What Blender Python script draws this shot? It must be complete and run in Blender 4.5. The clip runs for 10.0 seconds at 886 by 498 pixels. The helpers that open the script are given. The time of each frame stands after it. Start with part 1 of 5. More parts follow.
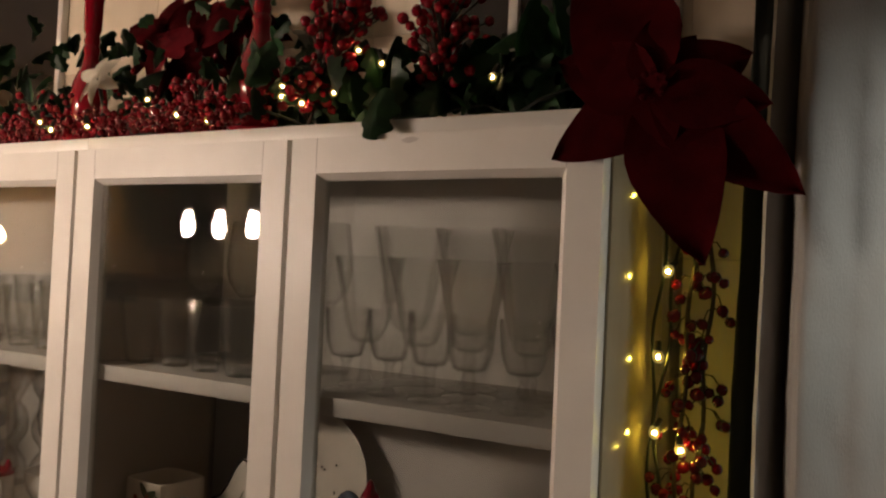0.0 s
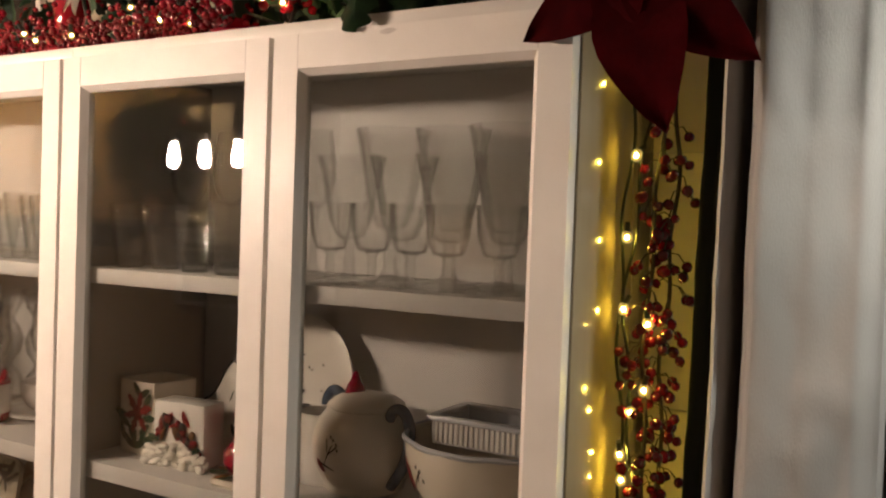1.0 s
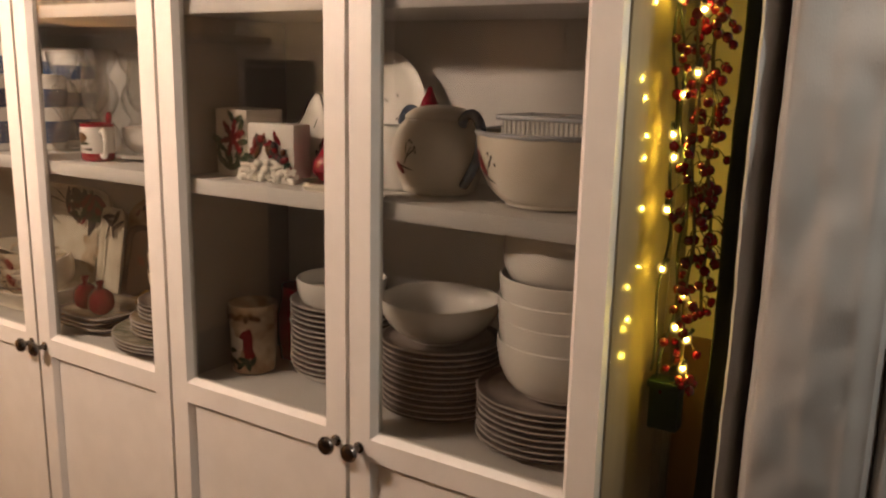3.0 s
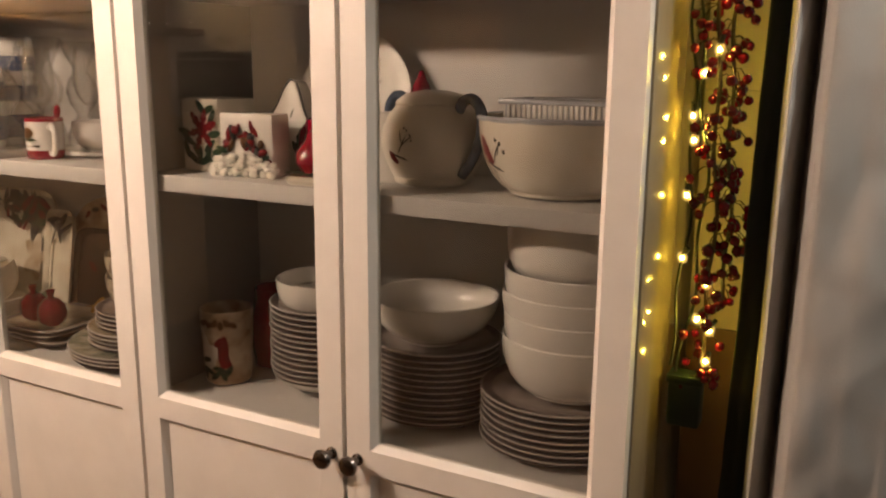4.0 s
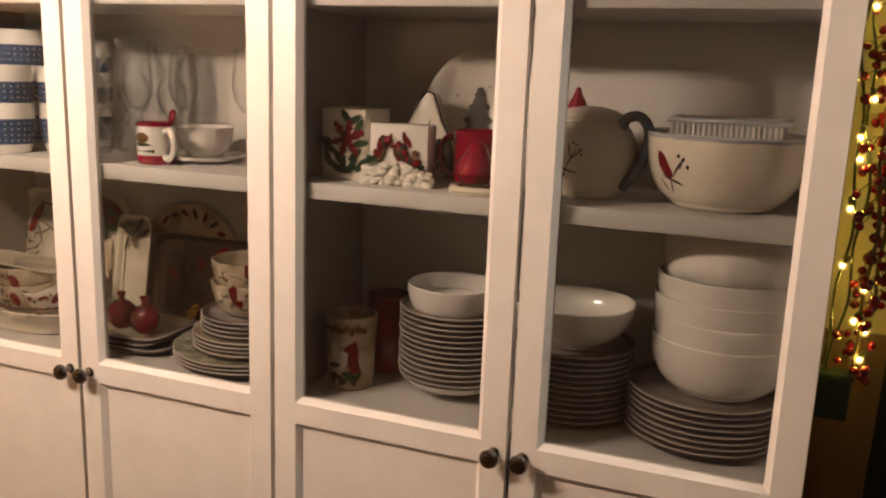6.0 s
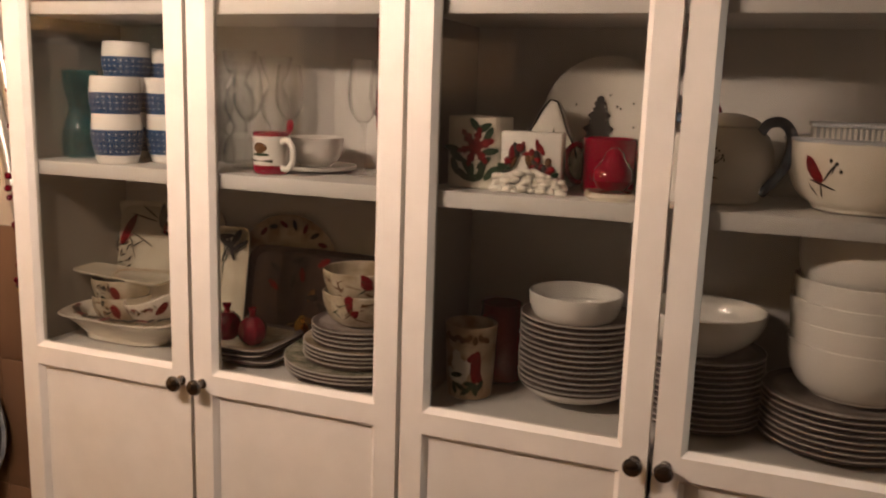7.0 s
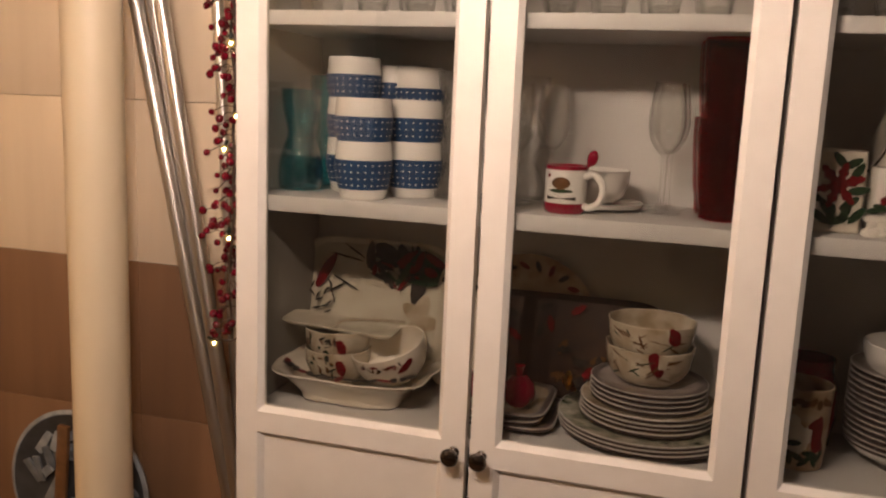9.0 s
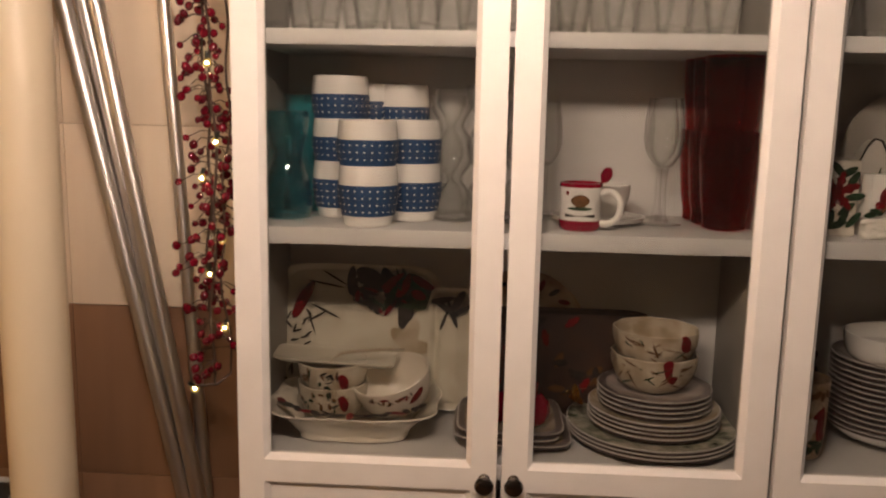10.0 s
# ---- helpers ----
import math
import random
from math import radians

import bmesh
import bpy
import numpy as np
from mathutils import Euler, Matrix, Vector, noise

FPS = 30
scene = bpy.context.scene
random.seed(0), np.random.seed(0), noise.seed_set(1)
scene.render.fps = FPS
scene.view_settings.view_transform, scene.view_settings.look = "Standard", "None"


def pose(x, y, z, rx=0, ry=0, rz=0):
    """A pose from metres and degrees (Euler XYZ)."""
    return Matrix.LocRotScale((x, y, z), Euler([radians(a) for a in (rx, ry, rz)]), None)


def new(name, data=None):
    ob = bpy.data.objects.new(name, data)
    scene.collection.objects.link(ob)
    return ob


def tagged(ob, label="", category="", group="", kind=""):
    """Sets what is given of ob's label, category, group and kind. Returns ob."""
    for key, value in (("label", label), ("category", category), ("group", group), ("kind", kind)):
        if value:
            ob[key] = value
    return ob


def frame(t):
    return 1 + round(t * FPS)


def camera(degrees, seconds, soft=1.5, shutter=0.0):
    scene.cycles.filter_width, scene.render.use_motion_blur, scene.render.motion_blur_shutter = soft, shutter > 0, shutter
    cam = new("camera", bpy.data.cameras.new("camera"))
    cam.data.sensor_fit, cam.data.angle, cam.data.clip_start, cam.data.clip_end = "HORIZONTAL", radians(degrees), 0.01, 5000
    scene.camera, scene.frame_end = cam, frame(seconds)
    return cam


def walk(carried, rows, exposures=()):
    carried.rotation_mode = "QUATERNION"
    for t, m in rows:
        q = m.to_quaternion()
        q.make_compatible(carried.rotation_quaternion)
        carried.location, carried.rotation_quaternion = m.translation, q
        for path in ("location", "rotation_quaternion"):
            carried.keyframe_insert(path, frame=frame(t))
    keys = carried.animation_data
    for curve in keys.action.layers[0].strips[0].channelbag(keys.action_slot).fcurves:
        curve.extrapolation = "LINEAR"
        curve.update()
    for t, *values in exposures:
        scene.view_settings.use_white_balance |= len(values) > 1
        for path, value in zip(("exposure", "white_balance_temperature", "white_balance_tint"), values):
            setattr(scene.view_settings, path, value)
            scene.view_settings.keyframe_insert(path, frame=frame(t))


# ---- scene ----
cam = camera(55.5, 10.0, 2.2)
METRES, EYE, TILT, LEAN, TURN = 2.2, 1.85, 0.0, 0.0, 30.3
ROWS = [
    (0.0, 0.0, 0.0, 0.0, -0.07, 1.47, -2.6),
    (0.5, 0.001, -0.009, -0.0177, -0.33, -0.62, -1.56),
    (1.0, 0.006, -0.0182, -0.0362, -0.92, -1.42, -2.0),
    (1.5, 0.0292, -0.044, -0.0616, 0.93, -1.83, -2.24),
    (2.0, 0.0541, -0.075, -0.0862, 5.45, -3.73, -3.6),
    (2.5, 0.0351, -0.0761, -0.1062, 6.36, -7.28, -3.72),
    (3.0, -0.001, -0.0756, -0.1186, 2.68, -11.86, -1.19),
    (4.5, -0.0738, -0.0161, -0.1278, -4.71, -12.24, -0.52),
    (5.0, -0.1091, 0.0105, -0.1307, -7.63, -12.35, -0.39),
    (5.5, -0.1582, -0.0076, -0.1176, -8.41, -11.82, -1.26),
    (6.0, -0.2214, -0.0458, -0.1217, -9.2, -11.86, -2.08),
    (7.5, -0.3676, -0.0003, -0.1363, -10.26, -9.62, -1.27),
    (8.0, -0.4293, 0.041, -0.1371, -13.43, -9.27, -1.65),
    (8.5, -0.4995, 0.067, -0.1365, -14.44, -9.71, -2.2),
    (9.0, -0.5591, 0.1132, -0.1315, -13.89, -9.72, -2.37),
    (9.5, -0.6171, 0.1517, -0.126, -17.36, -9.23, -1.87),
    (10.0, -0.6836, 0.1803, -0.1199, -26.9, -9.52, -1.12),
]
EXPOSURES = [(0.0, -0.98, 6300, 9), (0.5, -0.4, 6350, 10), (1.0, -0.05, 6450, 11), (2.0, 0.05, 6500, 12), (3.0, 0.1, 6650, 14), (4.5, 0.35, 6700, 14), (5.0, 0.38, 6650, 14), (5.5, 0.33, 6630, 14), (6.0, 0.22, 6600, 13), (7.5, -0.16, 6480, 14), (8.0, -0.26, 6450, 14), (9.0, -0.38, 6400, 14), (10.0, -0.48, 6300, 13)]
walk(cam, [(t, pose(0.275, -0.778, EYE, TILT, LEAN, TURN) @ pose(METRES * x, METRES * y, METRES * z, 90 + pitch, roll, yaw)) for t, x, y, z, yaw, pitch, roll in ROWS],
     exposures=EXPOSURES)

# ---------------------------------------------------------------- light
world = bpy.data.worlds.new("night")
world.use_nodes = True
world.node_tree.nodes["Background"].inputs["Color"].default_value = (0.02, 0.025, 0.04, 1)
world.node_tree.nodes["Background"].inputs["Strength"].default_value = 0.3
scene.world = world
scene.cycles.transparent_max_bounces = 32
BULB, WARM_BULB, WALL_STRIP, COOL, FAIRY, FAIRY_TOP, FAIRY_LEFT = 830.0, 300.0, 80.0, 275.0, 430.0, 200.0, 190.0


# ---------------------------------------------------------------- materials
def nodes_of(name):
    m = bpy.data.materials.new(name)
    m.use_nodes = True
    return m, m.node_tree, m.node_tree.nodes["Principled BSDF"]


def surface(name, a, b, rough=0.5, scale=30.0, bump=0.1, fine=400.0, metal=0.0, stretch=(1, 1, 1), sheen=0.0, coat=0.0, vary=0.0, spec=0.5):
    """Two tones mixed by a coarse noise, a fine noise for relief and gloss, an optional change from piece to piece."""
    m, tree, p = nodes_of(name)
    add, wire = tree.nodes.new, tree.links.new
    co, mp = add("ShaderNodeTexCoord"), add("ShaderNodeMapping")
    mp.inputs["Scale"].default_value = stretch
    wire(co.outputs["Object"], mp.inputs["Vector"])
    n1, n2, mix = add("ShaderNodeTexNoise"), add("ShaderNodeTexNoise"), add("ShaderNodeMix")
    n1.inputs["Scale"].default_value, n1.inputs["Detail"].default_value = scale, 5
    n2.inputs["Scale"].default_value, n2.inputs["Detail"].default_value = fine, 3
    wire(mp.outputs[0], n1.inputs["Vector"]), wire(mp.outputs[0], n2.inputs["Vector"])
    ramp = add("ShaderNodeMapRange")
    ramp.inputs["From Min"].default_value, ramp.inputs["From Max"].default_value = 0.3, 0.7
    wire(n1.outputs["Fac"], ramp.inputs["Value"])
    mix.data_type = "RGBA"
    mix.inputs["A"].default_value, mix.inputs["B"].default_value = (*a, 1), (*b, 1)
    wire(ramp.outputs[0], mix.inputs["Factor"])
    colour = mix.outputs["Result"]
    if vary:
        info, hsv, mr = add("ShaderNodeObjectInfo"), add("ShaderNodeHueSaturation"), add("ShaderNodeMapRange")
        mr.inputs["To Min"].default_value, mr.inputs["To Max"].default_value = 1 - vary, 1 + vary
        wire(info.outputs["Random"], mr.inputs["Value"]), wire(mr.outputs[0], hsv.inputs["Value"])
        wire(colour, hsv.inputs["Color"])
        colour = hsv.outputs["Color"]
    wire(colour, p.inputs["Base Color"])
    rr = add("ShaderNodeMapRange")
    rr.inputs["To Min"].default_value, rr.inputs["To Max"].default_value = max(0.02, rough * 0.8), min(1, rough * 1.2)
    wire(n1.outputs["Fac"], rr.inputs["Value"]), wire(rr.outputs[0], p.inputs["Roughness"])
    bp = add("ShaderNodeBump")
    bp.inputs["Strength"].default_value, bp.inputs["Distance"].default_value = bump, 0.001
    wire(n2.outputs["Fac"], bp.inputs["Height"]), wire(bp.outputs[0], p.inputs["Normal"])
    p.inputs["Metallic"].default_value, p.inputs["Sheen Weight"].default_value = metal, sheen
    p.inputs["Coat Weight"].default_value, p.inputs["Specular IOR Level"].default_value = coat, spec
    return m


def clear(name, tint, ior=1.5, rough=0.0, haze=0.0, film=(0.8, 0.8, 0.8), bend=0.0, power=5.0):
    """Thin clear glass: see-through, with gloss by Fresnel and a little surface film."""
    m, tree, p = nodes_of(name)
    tree.nodes.remove(p)
    add, wire = tree.nodes.new, tree.links.new
    t, g, d, lw, pw, f, s1, s2 = (add(k) for k in ("ShaderNodeBsdfTransparent", "ShaderNodeBsdfGlossy", "ShaderNodeBsdfDiffuse", "ShaderNodeLayerWeight", "ShaderNodeMath", "ShaderNodeMapRange", "ShaderNodeMixShader", "ShaderNodeMixShader"))
    t.inputs["Color"].default_value = (*tint, 1)
    g.inputs["Roughness"].default_value = rough
    d.inputs["Color"].default_value = (*film, 1)
    lw.inputs["Blend"].default_value = 0.5
    pw.operation = "POWER"
    pw.inputs[1].default_value = power
    f.inputs["To Min"].default_value = ((ior - 1) / (ior + 1)) ** 2
    wire(lw.outputs["Facing"], pw.inputs[0]), wire(pw.outputs[0], f.inputs["Value"])
    s2.inputs["Fac"].default_value = haze
    wire(t.outputs[0], s2.inputs[1]), wire(d.outputs[0], s2.inputs[2])
    wire(f.outputs[0], s1.inputs["Fac"]), wire(s2.outputs[0], s1.inputs[1]), wire(g.outputs[0], s1.inputs[2])
    if bend:
        rf, s3 = add("ShaderNodeBsdfRefraction"), add("ShaderNodeMixShader")
        rf.inputs["IOR"].default_value, rf.inputs["Color"].default_value, rf.inputs["Roughness"].default_value = 1.35, (*tint, 1), 0.02
        s3.inputs["Fac"].default_value = bend
        wire(t.outputs[0], s3.inputs[1]), wire(rf.outputs[0], s3.inputs[2]), wire(s3.outputs[0], s2.inputs[1])
    wire(s1.outputs[0], tree.nodes["Material Output"].inputs["Surface"])
    return m


def glow(name, colour, strength):
    m, tree, p = nodes_of(name)
    p.inputs["Base Color"].default_value = (*colour, 1)
    p.inputs["Emission Color"].default_value, p.inputs["Emission Strength"].default_value = (*colour, 1), strength
    return m


M_PAINT = surface("white_cabinet_paint", (0.715, 0.69, 0.645), (0.655, 0.63, 0.585), 0.42, 14, 0.12, 260)
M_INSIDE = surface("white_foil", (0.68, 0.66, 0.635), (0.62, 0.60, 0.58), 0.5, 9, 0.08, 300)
# The same white foil, darkened so the cabinets' inner shade sits in its colour.
M_CARCASS = surface("shaded_carcass_foil", (0.32, 0.30, 0.275), (0.28, 0.262, 0.24), 0.5, 9, 0.08, 300)
M_EDGE = surface("speckled_shelf_foil", (0.62, 0.61, 0.59), (0.54, 0.53, 0.515), 0.5, 160, 0.1, 500)
# White side given a golden brown for the fairy-light glow and brown reflections.
M_SIDE = surface("glow_toned_side_panel", (0.30, 0.24, 0.15), (0.24, 0.19, 0.12), 0.16, 20, 0.06, 120, stretch=(1, 1, 0.15), coat=0.3)
M_PANE = clear("door_glass", (0.895, 0.90, 0.885), 1.62, 0.0, 0.002)
M_GLASS = clear("drinking_glass", (0.996, 0.998, 0.996), 1.34, 0.006, 0.012, (0.95, 0.95, 0.95), bend=0.04, power=3.0)
M_TEAL = clear("teal_glass", (0.60, 0.89, 0.92), 1.6, 0.010, 0.014, (0.03, 0.32, 0.40), bend=0.05, power=3.0)
M_RED_GLASS = clear("red_glass", (0.82, 0.004, 0.03), 1.24, 0.012, 0.024, (0.28, 0.0, 0.016), bend=0.04, power=5.0)
M_KNOB = surface("dark_nickel", (0.20, 0.18, 0.17), (0.12, 0.11, 0.10), 0.22, 60, 0.05, 300, metal=1.0)
M_CERAMIC = surface("white_glaze", (0.80, 0.78, 0.74), (0.75, 0.73, 0.69), 0.16, 12, 0.02, 90, coat=0.4)
M_CREAM = surface("cream_glaze", (0.78, 0.73, 0.64), (0.68, 0.62, 0.52), 0.2, 22, 0.03, 120, coat=0.4)
M_RIM = surface("worn_pale_rim", (0.54, 0.51, 0.48), (0.44, 0.41, 0.385), 0.3, 80, 0.05, 200)
M_PLATTER = surface("aged_cream_glaze", (0.66, 0.61, 0.50), (0.52, 0.47, 0.37), 0.22, 22, 0.03, 120, coat=0.3)
M_STONE = surface("dull_cream_glaze", (0.72, 0.68, 0.61), (0.62, 0.58, 0.51), 0.36, 22, 0.03, 120)
# Brown-grey border glaze, deepened further for the shaded bands in plate stacks.
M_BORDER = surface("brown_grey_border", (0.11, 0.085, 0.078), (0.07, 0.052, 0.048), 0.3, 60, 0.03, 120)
M_MOTTLED = surface("painted_cream_glaze", (0.64, 0.58, 0.47), (0.33, 0.25, 0.16), 0.2, 26, 0.03, 120, coat=0.4)
M_PLATE = surface("plate_glaze", (0.48, 0.43, 0.40), (0.33, 0.28, 0.26), 0.2, 30, 0.02, 90, coat=0.3, vary=0.05)
# Nearly black brown that puts the shade between stacked plates into their undersides.
M_UNDER = surface("gap_shade_plate_glaze", (0.05, 0.032, 0.03), (0.032, 0.02, 0.019), 0.3, 30, 0.03, 90, vary=0.1)
M_HOLLY_PLATE = surface("green_patterned_glaze", (0.62, 0.58, 0.48), (0.05, 0.09, 0.05), 0.2, 42, 0.03, 120, coat=0.4)
M_GREY_GLAZE = surface("grey_blue_glaze", (0.50, 0.52, 0.56), (0.42, 0.44, 0.49), 0.25, 22, 0.03, 120, coat=0.3)
M_NAVY = surface("slate_blue_glaze", (0.10, 0.14, 0.20), (0.05, 0.07, 0.11), 0.25, 30, 0.04, 120, coat=0.3)
M_BLUE = surface("blue_silicone", (0.003, 0.048, 0.145), (0.003, 0.038, 0.115), 0.55, 40, 0.15, 400)
M_RED = surface("red_glaze", (0.27, 0.0012, 0.022), (0.20, 0.001, 0.016), 0.1, 20, 0.03, 120, coat=0.5)
M_MOTIF_RED = surface("painted_red", (0.20, 0.008, 0.012), (0.11, 0.006, 0.010), 0.3, 90, 0.1, 400, spec=0.15)
M_MOTIF_GREEN = surface("painted_green", (0.03, 0.06, 0.03), (0.012, 0.03, 0.018), 0.35, 90, 0.1, 400, spec=0.15)
M_MOTIF_DARK = surface("painted_dark", (0.022, 0.020, 0.020), (0.045, 0.040, 0.036), 0.35, 90, 0.1, 400, spec=0.15)
M_MOTIF_BROWN = surface("painted_brown", (0.16, 0.075, 0.03), (0.10, 0.05, 0.02), 0.4, 90, 0.1, 400, spec=0.15)
M_CANDLE = surface("cream_wax_print", (0.60, 0.50, 0.36), (0.26, 0.13, 0.05), 0.4, 30, 0.1, 300)
M_DARK_TRAY = surface("dark_lacquer_tray", (0.020, 0.012, 0.011), (0.05, 0.022, 0.011), 0.3, 26, 0.05, 200)
M_GOLD = surface("gold_leaf", (0.85, 0.55, 0.15), (0.60, 0.36, 0.08), 0.25, 60, 0.1, 300, metal=1.0)
M_SNOW = surface("white_relief", (0.80, 0.78, 0.72), (0.72, 0.68, 0.6), 0.4, 60, 0.4, 260)
M_BERRY = surface("red_berry", (0.13, 0.0015, 0.011), (0.065, 0.001, 0.006), 0.18, 80, 0.1, 300, coat=0.2, vary=0.35)
M_TINSEL = surface("red_bead", (0.27, 0.003, 0.014), (0.10, 0.002, 0.007), 0.25, 60, 0.1, 300)
M_BERRY_BRIGHT = surface("bright_red_berry", (0.34, 0.004, 0.018), (0.20, 0.003, 0.012), 0.18, 80, 0.1, 300, coat=0.15, vary=0.3)
M_DEEP_RED = surface("deep_red_lacquer", (0.26, 0.003, 0.014), (0.18, 0.002, 0.009), 0.10, 20, 0.03, 120, coat=0.5)
M_STEM = surface("brown_stem", (0.05, 0.028, 0.018), (0.03, 0.018, 0.012), 0.6, 60, 0.3, 300)
M_WIRE = surface("green_wire", (0.007, 0.012, 0.008), (0.005, 0.008, 0.005), 0.45, 60, 0.1, 300)
M_LEAF = surface("green_leaf_cloth", (0.022, 0.065, 0.020), (0.008, 0.028, 0.012), 0.42, 60, 0.3, 300, vary=0.5, spec=0.4)
M_PETAL = surface("dark_red_velvet", (0.085, 0.0014, 0.004), (0.030, 0.0008, 0.002), 0.9, 22, 0.5, 500, spec=0.08)
M_RED_PETAL = surface("red_flower_cloth", (0.15, 0.003, 0.009), (0.07, 0.0016, 0.005), 0.8, 30, 0.35, 400, spec=0.15)
M_WHITE_PETAL = surface("white_petal_cloth", (0.8, 0.76, 0.66), (0.7, 0.64, 0.5), 0.6, 40, 0.3, 300)
M_CURTAIN = surface("grey_linen", (0.37, 0.36, 0.34), (0.29, 0.285, 0.27), 0.85, 7, 0.5, 700, stretch=(1, 1, 0.35), sheen=0.2)
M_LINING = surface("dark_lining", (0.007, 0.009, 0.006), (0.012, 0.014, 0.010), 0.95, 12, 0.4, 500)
M_TILE = surface("cream_tile", (0.72, 0.62, 0.48), (0.62, 0.52, 0.39), 0.34, 5, 0.10, 9, stretch=(2.5, 1, 0.2), vary=0.03)
M_TILE_BROWN = surface("brown_tile", (0.235, 0.135, 0.078), (0.175, 0.098, 0.056), 0.34, 5, 0.10, 9, stretch=(2.5, 1, 0.2), vary=0.04)
M_GROUT = surface("grout", (0.50, 0.42, 0.31), (0.42, 0.35, 0.26), 0.9, 40, 0.4, 300)
M_GREYWALL = surface("grey_wall_paint", (0.34, 0.36, 0.37), (0.30, 0.32, 0.33), 0.8, 5, 0.2, 200)
M_WALL = surface("tan_wall_paint", (0.70, 0.49, 0.26), (0.62, 0.43, 0.22), 0.75, 4, 0.25, 180)
# South wall tone, set dark to cut bounced light and its mirrored veil.
M_SOUTH_WALL = surface("dimmed_wall_brown", (0.105, 0.07, 0.045), (0.075, 0.05, 0.032), 0.7, 4, 0.25, 180)
# Ceiling tone lowered to reduce the light it bounces into the cabinets.
M_CEILING = surface("dimmed_ceiling_paint", (0.36, 0.33, 0.28), (0.32, 0.29, 0.25), 0.85, 4, 0.3, 160)
M_FLOOR = surface("brown_floor_boards", (0.17, 0.09, 0.045), (0.10, 0.055, 0.03), 0.4, 5, 0.2, 60, stretch=(0.3, 4, 1))
M_POLE = surface("cream_pole_paint", (0.74, 0.65, 0.48), (0.67, 0.57, 0.41), 0.4, 6, 0.12, 140, stretch=(1, 1, 0.1))
M_STEEL = surface("brushed_tube_metal", (0.62, 0.60, 0.57), (0.50, 0.48, 0.46), 0.36, 20, 0.1, 300, metal=1.0, stretch=(1, 1, 0.05))
M_BLACK = surface("dark_pane", (0.012, 0.012, 0.014), (0.025, 0.02, 0.018), 0.15, 6, 0.05, 60)
M_BOX = surface("green_plastic", (0.010, 0.028, 0.018), (0.007, 0.018, 0.012), 0.5, 30, 0.1, 300)
M_SHELL = surface("blue_grey_shell", (0.26, 0.29, 0.32), (0.13, 0.155, 0.18), 0.3, 30, 0.3, 120, vary=0.45)
M_SHELL_DARK = surface("dark_mortar", (0.045, 0.05, 0.055), (0.03, 0.032, 0.036), 0.6, 30, 0.3, 120)
M_WOOD = surface("brown_wood", (0.16, 0.08, 0.035), (0.10, 0.05, 0.022), 0.45, 30, 0.2, 200)
M_NEEDLE = surface("fir_needles", (0.015, 0.035, 0.018), (0.03, 0.05, 0.025), 0.6, 40, 0.2, 200)
M_BULB = glow("white_bulb", (1.0, 0.75, 0.58), BULB)
M_WARM = glow("warm_bulb", (1.0, 0.62, 0.28), WARM_BULB)
# Emitter of the light added for the far wall.
M_STRIP = glow("added_warm_strip", (1.0, 0.64, 0.30), WALL_STRIP)
M_COOL = glow("added_cool_light", (1.0, 0.97, 0.86), COOL)
M_FAIRY = glow("yellow_fairy_light", (1.0, 0.72, 0.075), FAIRY)
# See-through emitting shell that paints a yellow bloom round each fairy bulb.
M_HALO, halo_tree, halo_node = nodes_of("yellow_halo_shell")
halo_clear, halo_glow, halo_mix = (halo_tree.nodes.new(k) for k in ("ShaderNodeBsdfTransparent", "ShaderNodeEmission", "ShaderNodeMixShader"))
halo_glow.inputs["Color"].default_value, halo_glow.inputs["Strength"].default_value = (1.0, 0.66, 0.16, 1), 1.6
halo_mix.inputs["Fac"].default_value = 0.28
halo_tree.links.new(halo_clear.outputs[0], halo_mix.inputs[1]), halo_tree.links.new(halo_glow.outputs[0], halo_mix.inputs[2])
halo_tree.links.new(halo_mix.outputs[0], halo_tree.nodes["Material Output"].inputs["Surface"])
halo_tree.nodes.remove(halo_node)
M_FAIRY_TOP = glow("warm_fairy_light", (1.0, 0.66, 0.28), FAIRY_TOP)
M_FAIRY_LEFT = glow("pale_fairy_light", (1.0, 0.74, 0.34), FAIRY_LEFT)


# ---------------------------------------------------------------- building blocks
def link(name, bm, mat, smooth=True):
    me = bpy.data.meshes.new(name)
    bm.normal_update()
    bm.to_mesh(me)
    bm.free()
    me.materials.append(mat)
    if smooth:
        me.shade_smooth()
        me.set_sharp_from_angle(angle=radians(38))
    return me


def part(name, bm, mat, parent, label="", at=None):
    ob = new(name, link(name, bm, mat))
    ob.parent = parent
    if at is not None:
        ob.matrix_basis = at
    return tagged(ob, label)


def share(name, me, parent, at, label=""):
    ob = new(name, me)
    ob.parent = parent
    ob.matrix_basis = at
    return tagged(ob, label)


def thing(name, label, category, m=None, group="", kind=""):
    ob = new(name)
    ob.empty_display_size = 0.05
    if m is not None:
        ob.matrix_basis = m
    return tagged(ob, label, category, group, kind)


def solid(name, bm, mat, label, category, m=None, group="", kind=""):
    ob = new(name, link(name, bm, mat))
    if m is not None:
        ob.matrix_basis = m
    return tagged(ob, label, category, group, kind)


def box(x0, x1, y0, y1, z0, z1, bm=None, edge=0.0):
    bm = bm or bmesh.new()
    got = bmesh.ops.create_cube(bm, size=1.0)["verts"]
    for v in got:
        v.co = Vector((x0 + (v.co.x + 0.5) * (x1 - x0), y0 + (v.co.y + 0.5) * (y1 - y0), z0 + (v.co.z + 0.5) * (z1 - z0)))
    if edge:
        es = list({e for v in got for e in v.link_edges})
        bmesh.ops.bevel(bm, geom=es, offset=edge, segments=2, affect="EDGES", profile=0.5)
    return bm


